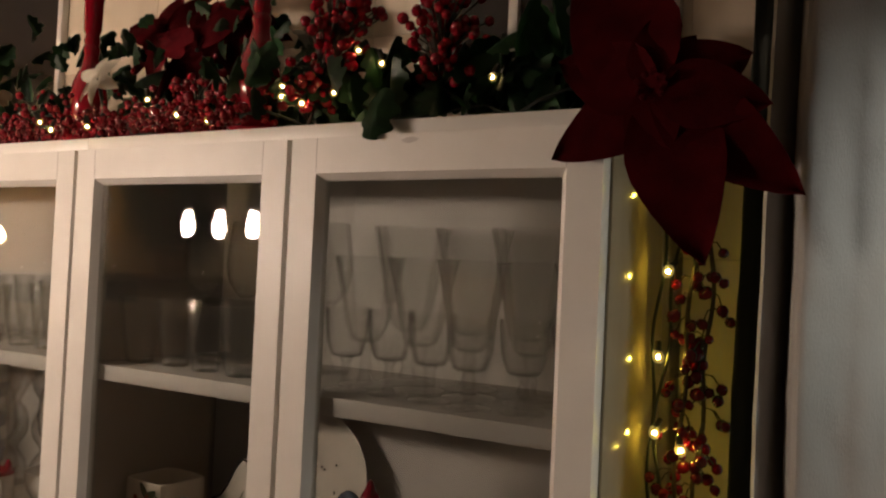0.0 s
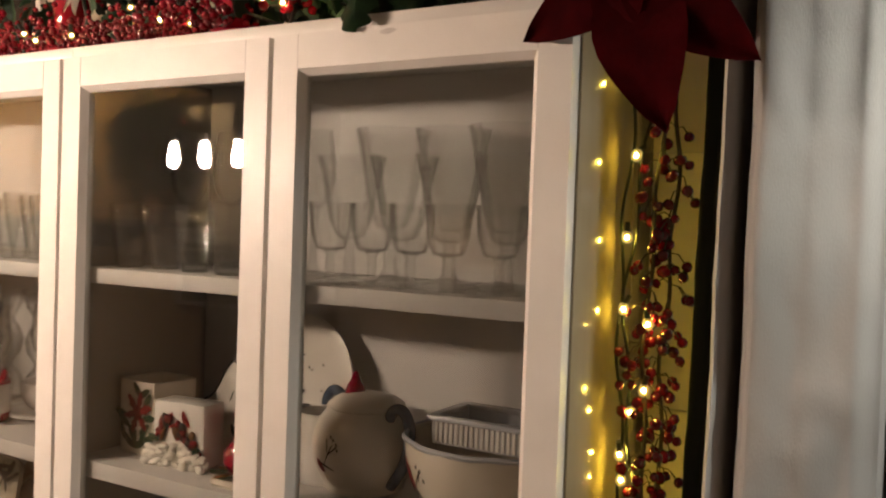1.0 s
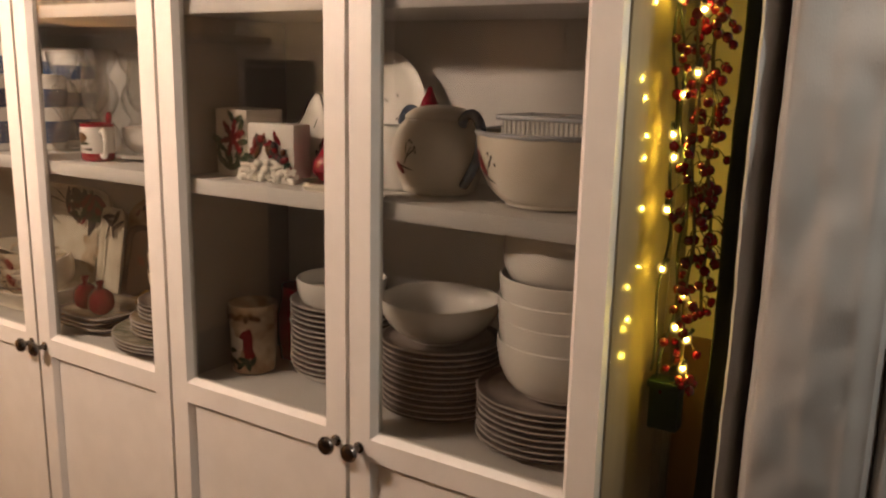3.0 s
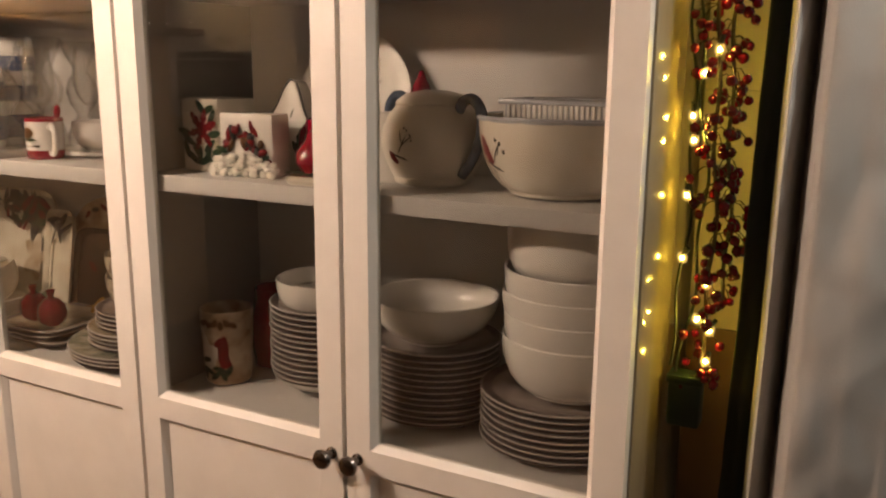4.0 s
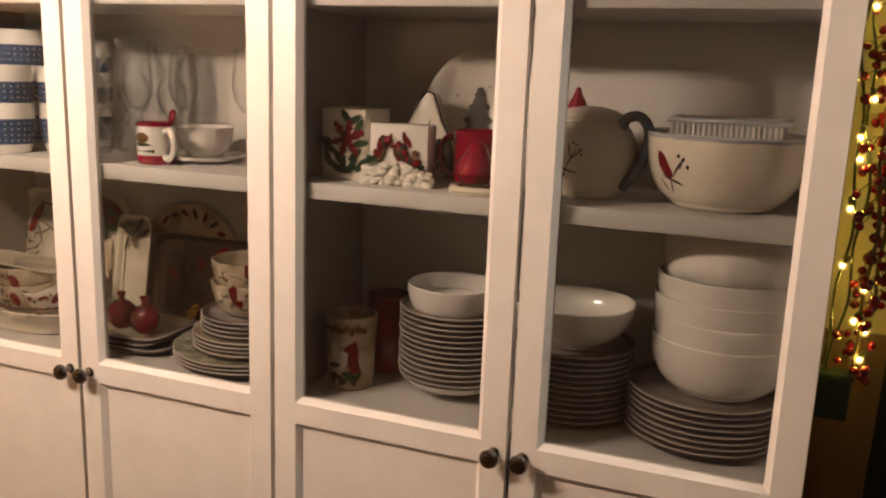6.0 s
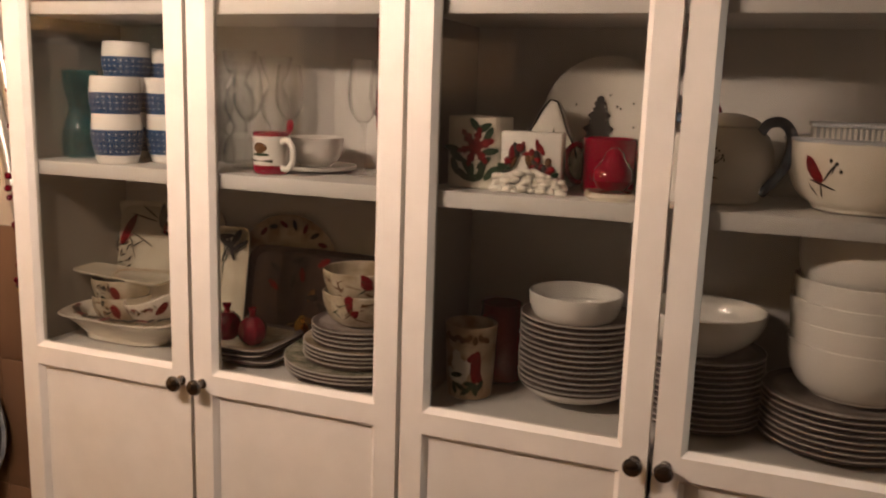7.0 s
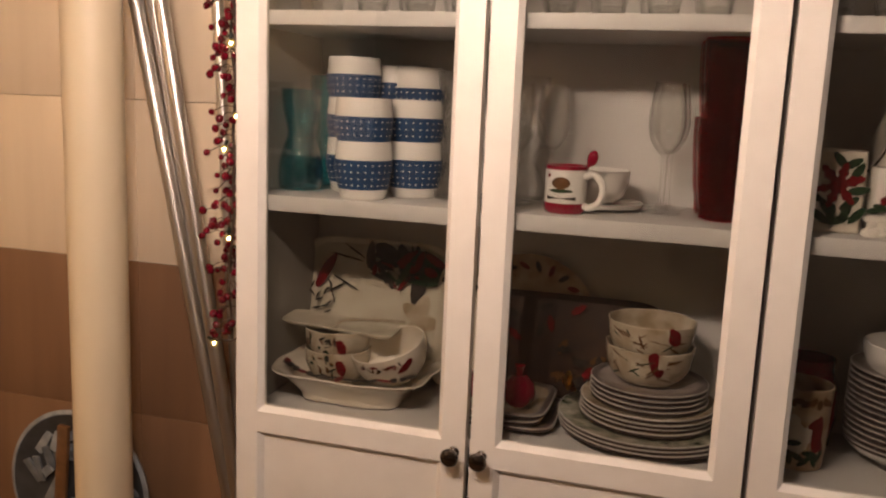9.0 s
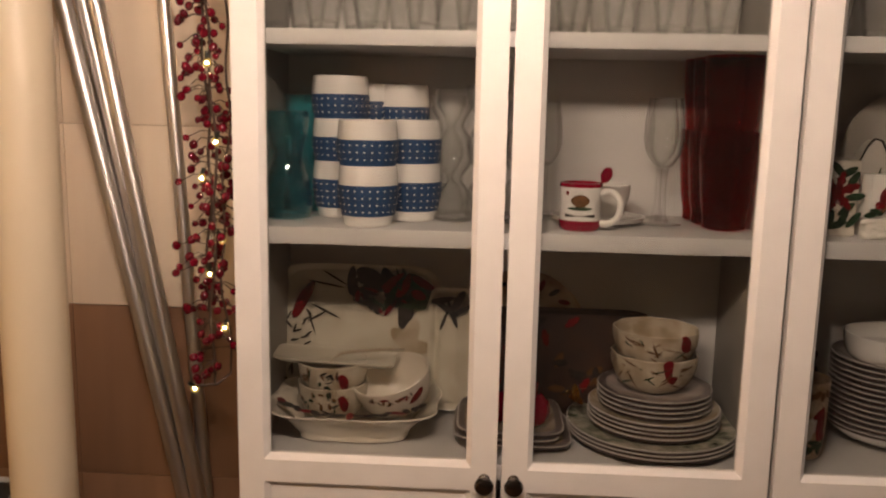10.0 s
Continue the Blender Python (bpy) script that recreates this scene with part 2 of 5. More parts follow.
def lathe(profile, seg=40, bm=None, square=0.0, wave=None):
    """Turns a list of (radius, height) round z. square pulls the outline towards a rounded square; wave(angle, i) scales it."""
    bm = bm or bmesh.new()
    rings = []
    for i, (r, z) in enumerate(profile):
        if r < 1e-5:
            rings.append([bm.verts.new((0, 0, z))])
            continue
        ring = []
        for k in range(seg):
            a = 2 * math.pi * k / seg
            c, s = math.cos(a), math.sin(a)
            q = 1.0
            if square:
                q = (abs(c) ** (2 + 6 * square) + abs(s) ** (2 + 6 * square)) ** (-1 / (2 + 6 * square))
            if wave:
                q *= wave(a, i)
            ring.append(bm.verts.new((r * q * c, r * q * s, z)))
        rings.append(ring)
    for a, b in zip(rings, rings[1:]):
        for k in range(seg):
            k2 = (k + 1) % seg
            if len(a) == 1 and len(b) == 1:
                continue
            if len(a) == 1:
                bm.faces.new((a[0], b[k2], b[k]))
            elif len(b) == 1:
                bm.faces.new((a[k], a[k2], b[0]))
            else:
                bm.faces.new((a[k], a[k2], b[k2], b[k]))
    bmesh.ops.recalc_face_normals(bm, faces=bm.faces)
    return bm


def vessel(outer, wall=0.003, seg=40, square=0.0, wave=None):
    """A hollow pot: the outer line from foot to rim, and the inside a wall's thickness in."""
    z0 = outer[0][1]
    inner = [(max(r - wall, 0.001), z) for r, z in outer if z > z0 + wall * 1.5]
    rim = outer[-1]
    line = [(0, z0)] + outer + [(rim[0] - wall * 0.5, rim[1] + wall * 0.4)] + inner[::-1] + [(inner[0][0] * 0.96, z0 + wall), (0, z0 + wall)]
    return lathe(line, seg, square=square, wave=wave)


def radius_at(outer, z):
    for (r0, z0), (r1, z1) in zip(outer, outer[1:]):
        if min(z0, z1) <= z <= max(z0, z1) and abs(z1 - z0) > 1e-6:
            return r0 + (r1 - r0) * (z - z0) / (z1 - z0)
    return outer[-1][0] if z > outer[-1][1] else outer[0][0]


def drop_shape(w, h, lean=0.0):
    """A plain teardrop."""
    out = []
    for k in range(14):
        a = 2 * math.pi * k / 14
        v = -0.5 * math.cos(a)
        u = 0.5 * math.sin(a) * (0.8 - 0.5 * v) * (1 + 0.16 * math.sin(3 * a + 1))
        out.append((u * w + lean * v * h, v * h))
    return out


def leaf_shape(w, h, lean=0.0, points=0):
    out = []
    n = 18
    for k in range(n):
        a = 2 * math.pi * k / n
        v = -0.5 * math.cos(a)
        u = 0.5 * math.sin(a) * (1 - 0.3 * abs(v)) * (1 if not points else (1.12 if k % 2 else 0.72))
        out.append((u * w + lean * v * h, v * h))
    return out


def turn2(shape, degrees):
    c, s = math.cos(radians(degrees)), math.sin(radians(degrees))
    return [(u * c - v * s, u * s + v * c) for u, v in shape]


def fan(place, shape):
    bm = bmesh.new()
    mid = bm.verts.new(place(0, 0))
    half = [bm.verts.new(place(u * 0.55, v * 0.55)) for u, v in shape]
    rim = [bm.verts.new(place(u, v)) for u, v in shape]
    n = len(shape)
    for k in range(n):
        k2 = (k + 1) % n
        bm.faces.new((mid, half[k], half[k2]))
        bm.faces.new((half[k], rim[k], rim[k2], half[k2]))
    return bm


def motif_round(parent, outer, deg, z, shape, mat, name="painted_motif", lift=0.0008):
    """A painted patch on a turned pot, at the angle deg and height z."""
    def place(u, v):
        r = radius_at(outer, z + v) + lift
        a = radians(deg) + u / max(r, 0.01)
        return (r * math.cos(a), r * math.sin(a), z + v)
    return part(name, fan(place, shape), mat, parent)


def motif_flat(parent, x, y, z, shape, mat, name="painted_motif", tilt=0.0):
    """A painted patch on an upright face that looks towards -y and leans back by tilt per metre."""
    return part(name, fan(lambda u, v: (x + u, y + tilt * (z + v), z + v), shape), mat, parent)


def motif_up(parent, x, y, z, shape, mat, name="painted_motif"):
    return part(name, fan(lambda u, v: (x + u, y + v, z), shape), mat, parent)


def tube(points, r, seg=8, bm=None, taper=1.0):
    """A round bar along a line of points."""
    bm = bm or bmesh.new()
    pts = [Vector(p) for p in points]
    rings = []
    for i, p in enumerate(pts):
        d = (pts[min(i + 1, len(pts) - 1)] - pts[max(i - 1, 0)]).normalized()
        u = d.orthogonal().normalized() if abs(d.z) > 0.95 else d.cross(Vector((0, 0, 1))).normalized()
        w = d.cross(u)
        rr = r * (1 + (taper - 1) * i / max(1, len(pts) - 1))
        rings.append([bm.verts.new(p + rr * (math.cos(2 * math.pi * k / seg) * u + math.sin(2 * math.pi * k / seg) * w)) for k in range(seg)])
    for a, b in zip(rings, rings[1:]):
        best = min(range(seg), key=lambda s: sum((a[k].co - b[(k + s) % seg].co).length for k in range(0, seg, 2)))
        for k in range(seg):
            bm.faces.new((a[k], a[(k + 1) % seg], b[(k + 1 + best) % seg], b[(k + best) % seg]))
    bm.faces.new(rings[0]), bm.faces.new(rings[-1])
    bmesh.ops.recalc_face_normals(bm, faces=bm.faces)
    return bm


def eased(points, n=4):
    """A smooth line through the given points."""
    pts = [Vector(p) for p in points]
    pts = [2 * pts[0] - pts[1]] + pts + [2 * pts[-1] - pts[-2]]
    out = []
    for a, b, c, d in zip(pts, pts[1:], pts[2:], pts[3:]):
        for k in range(n):
            t = k / n
            out.append(0.5 * (2 * b + (c - a) * t + (2 * a - 5 * b + 4 * c - d) * t * t + (3 * b - a - 3 * c + d) * t ** 3))
    return out + [pts[-2]]


def ball(r, m=None, sub=2, bm=None):
    bm = bm or bmesh.new()
    bmesh.ops.create_icosphere(bm, subdivisions=sub, radius=r, matrix=m or Matrix())
    return bm


# ---------------------------------------------------------------- the room
WALL_Y = 0.308
XL, XR, YB, CEIL = -3.55, 1.3, -3.0, 2.55
solid("floor", box(XL, XR, YB, WALL_Y, -0.1, 0), M_FLOOR, "brown wooden floor boards", "floor", kind="structure")
solid("ceiling", box(XL, XR, YB, WALL_Y, CEIL, CEIL + 0.1), M_CEILING, "plain painted ceiling toned down to cut bounced light", "ceiling", kind="structure")
wall_north = solid("wall_north", box(XL - 0.1, 0.2, WALL_Y, WALL_Y + 0.12, 0, CEIL), M_GROUT, "wall with cream tiles above brown tiles", "wall", kind="structure")
solid("wall_north_2", box(0.2, XR + 0.1, WALL_Y - 0.008, WALL_Y + 0.12, 0, CEIL), M_GREYWALL, "plain grey painted wall behind the curtain", "wall", kind="structure")
solid("wall_south", box(XL - 0.1, XR + 0.1, YB - 0.12, YB, 0, CEIL), M_SOUTH_WALL, "plain wall toned dark brown to dim its reflection in the glass", "wall", kind="structure")
solid("wall_west", box(XL - 0.1, XL, YB, WALL_Y, 0, CEIL), M_WALL, "plain tan painted wall", "wall", kind="structure")
solid("wall_east", box(XR, XR + 0.1, YB, WALL_Y, 0, CEIL), M_GREYWALL, "plain grey painted wall", "wall", kind="structure")

# ---------------------------------------------------------------- the two glass cabinets
TOP, G0, G1, P1, P0 = 2.0, 1.053, 1.958, 1.018, 0.16
SHELF_UP, SHELF_MID, SHELF_LOW, BACK = 1.694, 1.408, 1.050, 0.285


def door_bmesh(w):
    """A framed door 20 mm thick, with a glazed opening above and a sunk panel below, both with sloped edges."""
    z0, s, inset = 0.09, 0.038, 0.008
    xs, zs = [0, s, w - s, w], [z0, P0, P1, G0, G1, TOP]
    bm = bmesh.new()

    def quad(*c):
        bm.faces.new([bm.verts.new(p) for p in c])
    for y in (0.0, 0.02):
        for i in range(3):
            for j in range(5):
                if i == 1 and j in (1, 3):
                    continue
                quad((xs[i], y, zs[j]), (xs[i + 1], y, zs[j]), (xs[i + 1], y, zs[j + 1]), (xs[i], y, zs[j + 1]))
    for a, b in ((P0, P1), (G0, G1)):
        o = [(s, 0, a), (w - s, 0, a), (w - s, 0, b), (s, 0, b)]
        n = [(s + inset, 0.010, a + inset), (w - s - inset, 0.010, a + inset), (w - s - inset, 0.010, b - inset), (s + inset, 0.010, b - inset)]
        k = [(x, 0.020, z) for x, _, z in n]
        f = [(x, 0.020, z) for x, _, z in o]
        for i in range(4):
            quad(o[i], o[(i + 1) % 4], n[(i + 1) % 4], n[i])
            quad(n[i], n[(i + 1) % 4], k[(i + 1) % 4], k[i])
            quad(k[i], k[(i + 1) % 4], f[(i + 1) % 4], f[i])
    quad((0, 0, z0), (0, 0.02, z0), (0, 0.02, TOP), (0, 0, TOP))
    quad((w, 0, z0), (w, 0.02, z0), (w, 0.02, TOP), (w, 0, TOP))
    quad((0, 0, z0), (w, 0, z0), (w, 0.02, z0), (0, 0.02, z0))
    quad((0, 0, TOP), (w, 0, TOP), (w, 0.02, TOP), (0, 0.02, TOP))
    bmesh.ops.remove_doubles(bm, verts=bm.verts, dist=1e-5)
    bmesh.ops.recalc_face_normals(bm, faces=bm.faces)
    return bm


DOOR_W = 0.392
me_door = link("door_frame", door_bmesh(DOOR_W), M_PAINT, smooth=False)
me_pane = link("glass_pane", box(0.042, DOOR_W - 0.042, 0.0115, 0.0155, G0 + 0.004, G1 - 0.004), M_PANE, smooth=False)
me_panel = link("lower_panel", box(0.042, DOOR_W - 0.042, 0.011, 0.017, P0 + 0.004, P1 - 0.004), M_PAINT, smooth=False)
me_joint = link("joint", box(-0.0005, 0.0005, -0.0003, 0.001, 0.0, TOP - G1 - 0.001), M_RIM, smooth=False)
me_knob = link("knob", lathe([(0, 0), (0.009, 0), (0.009, 0.002), (0.0055, 0.004), (0.005, 0.013), (0.009, 0.017), (0.0135, 0.021), (0.0145, 0.025), (0.0125, 0.029), (0.007, 0.0315), (0, 0.032)], 24), M_KNOB)


def cabinet(x0, x1, glossy_right):
    cab = thing("glass_cabinet", "white wooden display cabinet with two half-glazed doors", "cabinet", pose(x0, 0, 0), "display cabinets side by side")
    w, t = x1 - x0, 0.018
    # Inner sides take the shade-darkened foil; the lamplit right one takes the lighter.
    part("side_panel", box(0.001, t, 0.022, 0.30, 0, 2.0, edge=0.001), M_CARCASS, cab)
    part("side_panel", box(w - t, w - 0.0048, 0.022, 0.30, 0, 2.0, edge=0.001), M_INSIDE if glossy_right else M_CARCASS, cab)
    part("outer_panel", box(w - 0.0045, w - 0.001, 0.022, 0.30, 0, 2.0, edge=0.001), M_SIDE if glossy_right else M_CARCASS, cab, "glossy cabinet side coloured for the fairy-light glow and reflections" if glossy_right else "")
    part("top_panel", box(0, w, 0.018, 0.302, 2.001, 2.02, edge=0.0015), M_PAINT, cab)
    part("back_panel", box(t, w - t, BACK, 0.293, 0.08, 2.0), M_INSIDE, cab)
    for z, h in ((SHELF_UP, 0.022), (SHELF_MID, 0.025), (SHELF_LOW, 0.025), (0.70, 0.022), (0.38, 0.022), (0.10, 0.022)):
        part("shelf", box(t + 0.001, w - t - 0.001, 0.024, BACK - 0.001, z - h, z, edge=0.001), M_EDGE, cab)
    part("plinth", box(t, w - t, 0.05, 0.066, 0, 0.078), M_PAINT, cab)
    for i in range(2):
        door = part("door", bmesh.new(), M_PAINT, cab, "white framed door with glass above a sunk panel", pose(i * 0.4 + 0.004, 0, 0))
        door.data = me_door
        bv = door.modifiers.new("worn_edges", "BEVEL")
        bv.width, bv.segments, bv.limit_method, bv.angle_limit = 0.0014, 2, "ANGLE", radians(60)
        share("glass_pane", me_pane, door, Matrix(), "clear glass pane")
        share("lower_panel", me_panel, door, Matrix())
        for jx in (0.038, DOOR_W - 0.038):
            share("joint", me_joint, door, pose(jx, 0, G1))
        share("knob", me_knob, door, pose(DOOR_W - 0.018 if i == 0 else 0.018, 0, 1.036, 90), "dark nickel door knob")
    return cab


cab_a, cab_b = cabinet(-1.6, -0.8, False), cabinet(-0.8, 0.0, True)


motif_flat(cab_b, 0.572, -0.0004, 1.9925, leaf_shape(0.024, 0.007, 0.6, 1), M_RIM, "scuff_mark")


# ---------------------------------------------------------------- tableware
def plate_lines(r, h):
    under = [(0, 0.003), (0.5 * r, 0.003), (0.52 * r, 0), (0.57 * r, 0), (0.6 * r, 0.004), (0.78 * r, 0.35 * h + 0.003), (0.97 * r, h - 0.0048), (0.992 * r, h - 0.004), (r, h)]
    return under


def plate_meshes(name, r, h, mat_up, mat_down, square=0.0, wave=None, mat_edge=None):
    under = plate_lines(r, h)
    rim = [(r - 0.002, h + 0.0004), (r + 0.0004, h + 0.0004), (r + 0.0010, h + 0.0012), (r, h + 0.0022), (r - 0.0022, h + 0.0024)]
    upper = [(0.86 * r, 0.35 * h + 0.007 + (0.65 * h - 0.0045) * 0.36), (0.78 * r, 0.35 * h + 0.007), (0.6 * r, 0.0075), (0, 0.007)]
    edge = [(r, h), (r - 0.001, h + 0.0025), (0.86 * r, 0.35 * h + 0.007 + (0.65 * h - 0.0045) * 0.36)]
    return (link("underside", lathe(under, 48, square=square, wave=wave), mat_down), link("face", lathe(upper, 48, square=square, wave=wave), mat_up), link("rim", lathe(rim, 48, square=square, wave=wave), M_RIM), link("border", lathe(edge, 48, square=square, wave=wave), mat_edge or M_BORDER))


def plate_stack(x, y, z, n, pitch, meshes, label, group, jitter=0.0012, name="plate"):
    for i in range(n):
        p = thing(name, label, "plate", pose(x + random.uniform(-jitter, jitter), y + random.uniform(-jitter, jitter), z + i * pitch, 0, 0, random.uniform(0, 360) if jitter < 0.01 else 0), group)
        share("face", meshes[1], p, Matrix())
        share("underside", meshes[0], p, Matrix(), "underside darkened for the shade between plates")
        share("rim", meshes[2], p, Matrix(), "pale glazed rim")
        share("border", meshes[3], p, Matrix())
    return z + n * pitch


def bowl_line(r, h, foot, belly=0.75):
    """The outer line of a bowl from foot to rim."""
    pts = [(foot * 0.9, 0), (foot, 0), (foot, 0.004)]
    for i in range(1, 11):
        t = i / 10
        pts.append((foot + (r - foot) * math.sin(t * math.pi / 2) ** belly, 0.004 + (h - 0.004) * t ** 1.25))
    return pts


def bowl(name, label, x, y, z, r, h, foot, mat, group="", belly=0.75, wave=None, rz=0.0, rx=0.0, ry=0.0):
    ob = thing(name, label, "bowl", pose(x, y, z, rx, ry, rz), group)
    line = bowl_line(r, h, foot, belly)
    part("body", vessel(line, 0.0035, 48, wave=wave), mat, ob)
    return ob, line


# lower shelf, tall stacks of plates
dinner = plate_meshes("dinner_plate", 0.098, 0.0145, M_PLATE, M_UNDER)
bowl("soup_bowl", "white glazed soup bowl under a tall stack of plates", -0.552, 0.185, SHELF_LOW, 0.096, 0.037, 0.036, M_CERAMIC, belly=0.9)
top = plate_stack(-0.552, 0.185, SHELF_LOW + 0.0225, 13, 0.0093, dinner, "dinner plate with pale rim and shade-dark underside in a tall stack", "tall stack of plates")
o, line = bowl("cereal_bowl", "plain white bowl standing on a stack of plates", -0.558, 0.178, top - 0.004, 0.078, 0.048, 0.056, M_CERAMIC, belly=0.45)
part("ridge", lathe([(0.066, 0.021), (0.0725, 0.023), (0.0755, 0.028), (0.074, 0.032)], 48), M_CERAMIC, o)

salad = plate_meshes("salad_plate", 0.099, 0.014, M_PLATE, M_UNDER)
top = plate_stack(-0.352, 0.183, SHELF_LOW + 0.001, 12, 0.0094, salad, "plate with pale rim, red print and shade-dark underside", "stack of plates under a bowl")
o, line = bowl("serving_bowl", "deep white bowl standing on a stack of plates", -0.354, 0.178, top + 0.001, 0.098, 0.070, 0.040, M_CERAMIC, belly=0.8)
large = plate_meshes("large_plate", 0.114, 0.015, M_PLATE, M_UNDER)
top = plate_stack(-0.144, 0.168, SHELF_LOW + 0.001, 8, 0.0094, large, "large plate with pale rim under a stack of bowls", "stack of large plates")
for k, (dx, dz) in enumerate(((0, 0), (0.002, 0.032), (-0.001, 0.063), (0.001, 0.094), (0.000, 0.146))):
    bowl("large_bowl", "large white porcelain bowl in a stack of five", -0.127 + dx, 0.150 if k == 4 else 0.170, top + 0.003 + dz, 0.102, 0.084, 0.047, M_CERAMIC, "stack of large bowls", 0.42, ry=(3 if k == 4 else 0), rx=(-17 if k == 4 else 0))


# candle jar and red jar
o = thing("candle_jar", "cream candle jar with a painted red and green print", "candle jar", pose(-0.722, 0.125, SHELF_LOW))
jar_line = [(0.034, 0), (0.038, 0.003), (0.040, 0.03), (0.0425, 0.100), (0.044, 0.126)]
part("jar", vessel(jar_line, 0.003), M_CANDLE, o)
part("candle", lathe([(0, 0.01), (0.034, 0.01), (0.0385, 0.100), (0.03, 0.098), (0, 0.096)], 32), M_CREAM, o, "cream wax candle")
for a, z, w, h, r in ((-100, 0.060, 0.026, 0.060, 12), (-84, 0.052, 0.020, 0.050, -20), (-112, 0.040, 0.018, 0.04, 40)):
    motif_round(o, jar_line, a, z, turn2(leaf_shape(w, h, 0, 1), r), M_CREAM, "pale_motif", 0.0006)
for a, z, w, h, r in ((-58, 0.060, 0.024, 0.058, 10), (-64, 0.078, 0.016, 0.026, -40), (-50, 0.044, 0.014, 0.034, 30)):
    motif_round(o, jar_line, a, z, turn2(drop_shape(w, h, 0.2), r), M_MOTIF_RED, "red_motif", 0.0009)
for a, z, r in ((-95, 0.025, 60), (-80, 0.018, -50), (-60, 0.02, 20), (-105, 0.045, 100), (-110, 0.022, 10), (-70, 0.030, 80), (-48, 0.026, -30)):
    motif_round(o, jar_line, a, z, turn2(leaf_shape(0.010, 0.024), r), M_MOTIF_GREEN, "leaf_motif", 0.0012)
for k in range(9):
    motif_round(o, jar_line, -140 + 13 * k, 0.106 + 0.004 * (k % 2), turn2(leaf_shape(0.010, 0.016), 30 * k), M_MOTIF_BROWN, "brown_motif", 0.0008)
o = thing("red_jar", "dark red glazed jar behind the candle jar", "jar", pose(-0.70, 0.228, SHELF_LOW))
part("jar", vessel([(0.034, 0), (0.04, 0.004), (0.046, 0.04), (0.046, 0.09), (0.036, 0.125), (0.038, 0.14)], 0.003), M_DEEP_RED, o)

# ---- middle shelf of the second cabinet
o = thing("square_candle_holder", "white square ceramic holder painted with a red flower", "candle holder", pose(-0.7185, 0.125, SHELF_MID, 0, 0, -4))
part("body", vessel([(0.040, 0), (0.0425, 0.003), (0.0435, 0.112)], 0.004, 48, square=1.0), M_CREAM, o)
for a, s in ((20, 1), (75, 0.9), (130, 1), (195, 0.8), (250, 0.9), (310, 0.9)):
    motif_flat(o, 0.008 + 0.016 * math.cos(radians(a)), -0.0447, 0.066 + 0.016 * math.sin(radians(a)), turn2(leaf_shape(0.015 * s, 0.038 * s, 0, 1), a - 90), M_MOTIF_RED, "petal_motif")
for x, z, r in ((-0.022, 0.05, 60), (-0.026, 0.035, 20), (0.002, 0.026, -10), (0.024, 0.042, -50), (0.03, 0.085, -30), (-0.005, 0.035, 30), (0.02, 0.028, -25), (-0.03, 0.062, 80), (-0.012, 0.022, 50), (0.012, 0.018, -70), (0.034, 0.06, -80), (0.022, 0.096, -60), (0.008, 0.100, 40), (0.035, 0.026, -40)):
    motif_flat(o, x, -0.0444, z, turn2(leaf_shape(0.012, 0.03), r), M_MOTIF_GREEN, "leaf_motif")

o = thing("ceramic_block", "square white ceramic ornament with red relief and snowy foot", "ornament", pose(-0.623, 0.097, SHELF_MID, 0, 0, 5))
part("body", box(-0.047, 0.047, -0.022, 0.024, 0.0, 0.094, edge=0.003), M_CERAMIC, o)
bm = bmesh.new()
for k in range(150):
    x = random.uniform(-0.056, 0.056)
    r = random.uniform(0.0028, 0.0062)
    ball(r, pose(x, -0.025 + random.uniform(-0.010, 0.004), max(r * 0.8, random.uniform(0.002, 0.034 - 0.14 * abs(x))), random.uniform(0, 90)) @ Matrix.Diagonal((1.5, 1.0, 0.9, 1)), 2, bm)
part("snow_relief", bm, M_SNOW, o, "lumpy white snow relief")
rr = random.Random(31)
for k in range(22):
    t = k / 21
    x, z = (-0.040 + 0.045 * t, 0.040 + 0.022 * math.sin(3 * t)) if k % 2 else (0.000 + 0.042 * t, 0.062 - 0.044 * t)
    x, z = x + rr.gauss(0, 0.004), z + rr.gauss(0, 0.006)
    part("red_relief", ball(1, pose(x, -0.0245, z, 0, rr.uniform(-80, 80), 0) @ Matrix.Diagonal((rr.uniform(0.0025, 0.0065), 0.004, rr.uniform(0.006, 0.014), 1)), 2), (M_MOTIF_RED, M_MOTIF_RED, M_MOTIF_BROWN, M_MOTIF_RED, M_MOTIF_DARK)[k % 5], o)
for x, z, r in ((0.010, 0.074, 10), (-0.014, 0.070, -15), (0.016, 0.068, 30)):
    motif_flat(o, x, -0.0228, z, turn2(leaf_shape(0.008, 0.020), r), M_MOTIF_RED, "red_tip")
for x, z, r in ((-0.04, 0.04, 70), (-0.048, 0.036, 100), (0.036, 0.028, -60), (-0.03, 0.018, 80)):
    motif_flat(o, x, -0.0285, z, turn2(leaf_shape(0.009, 0.022), r), M_MOTIF_GREEN, "leaf_relief")

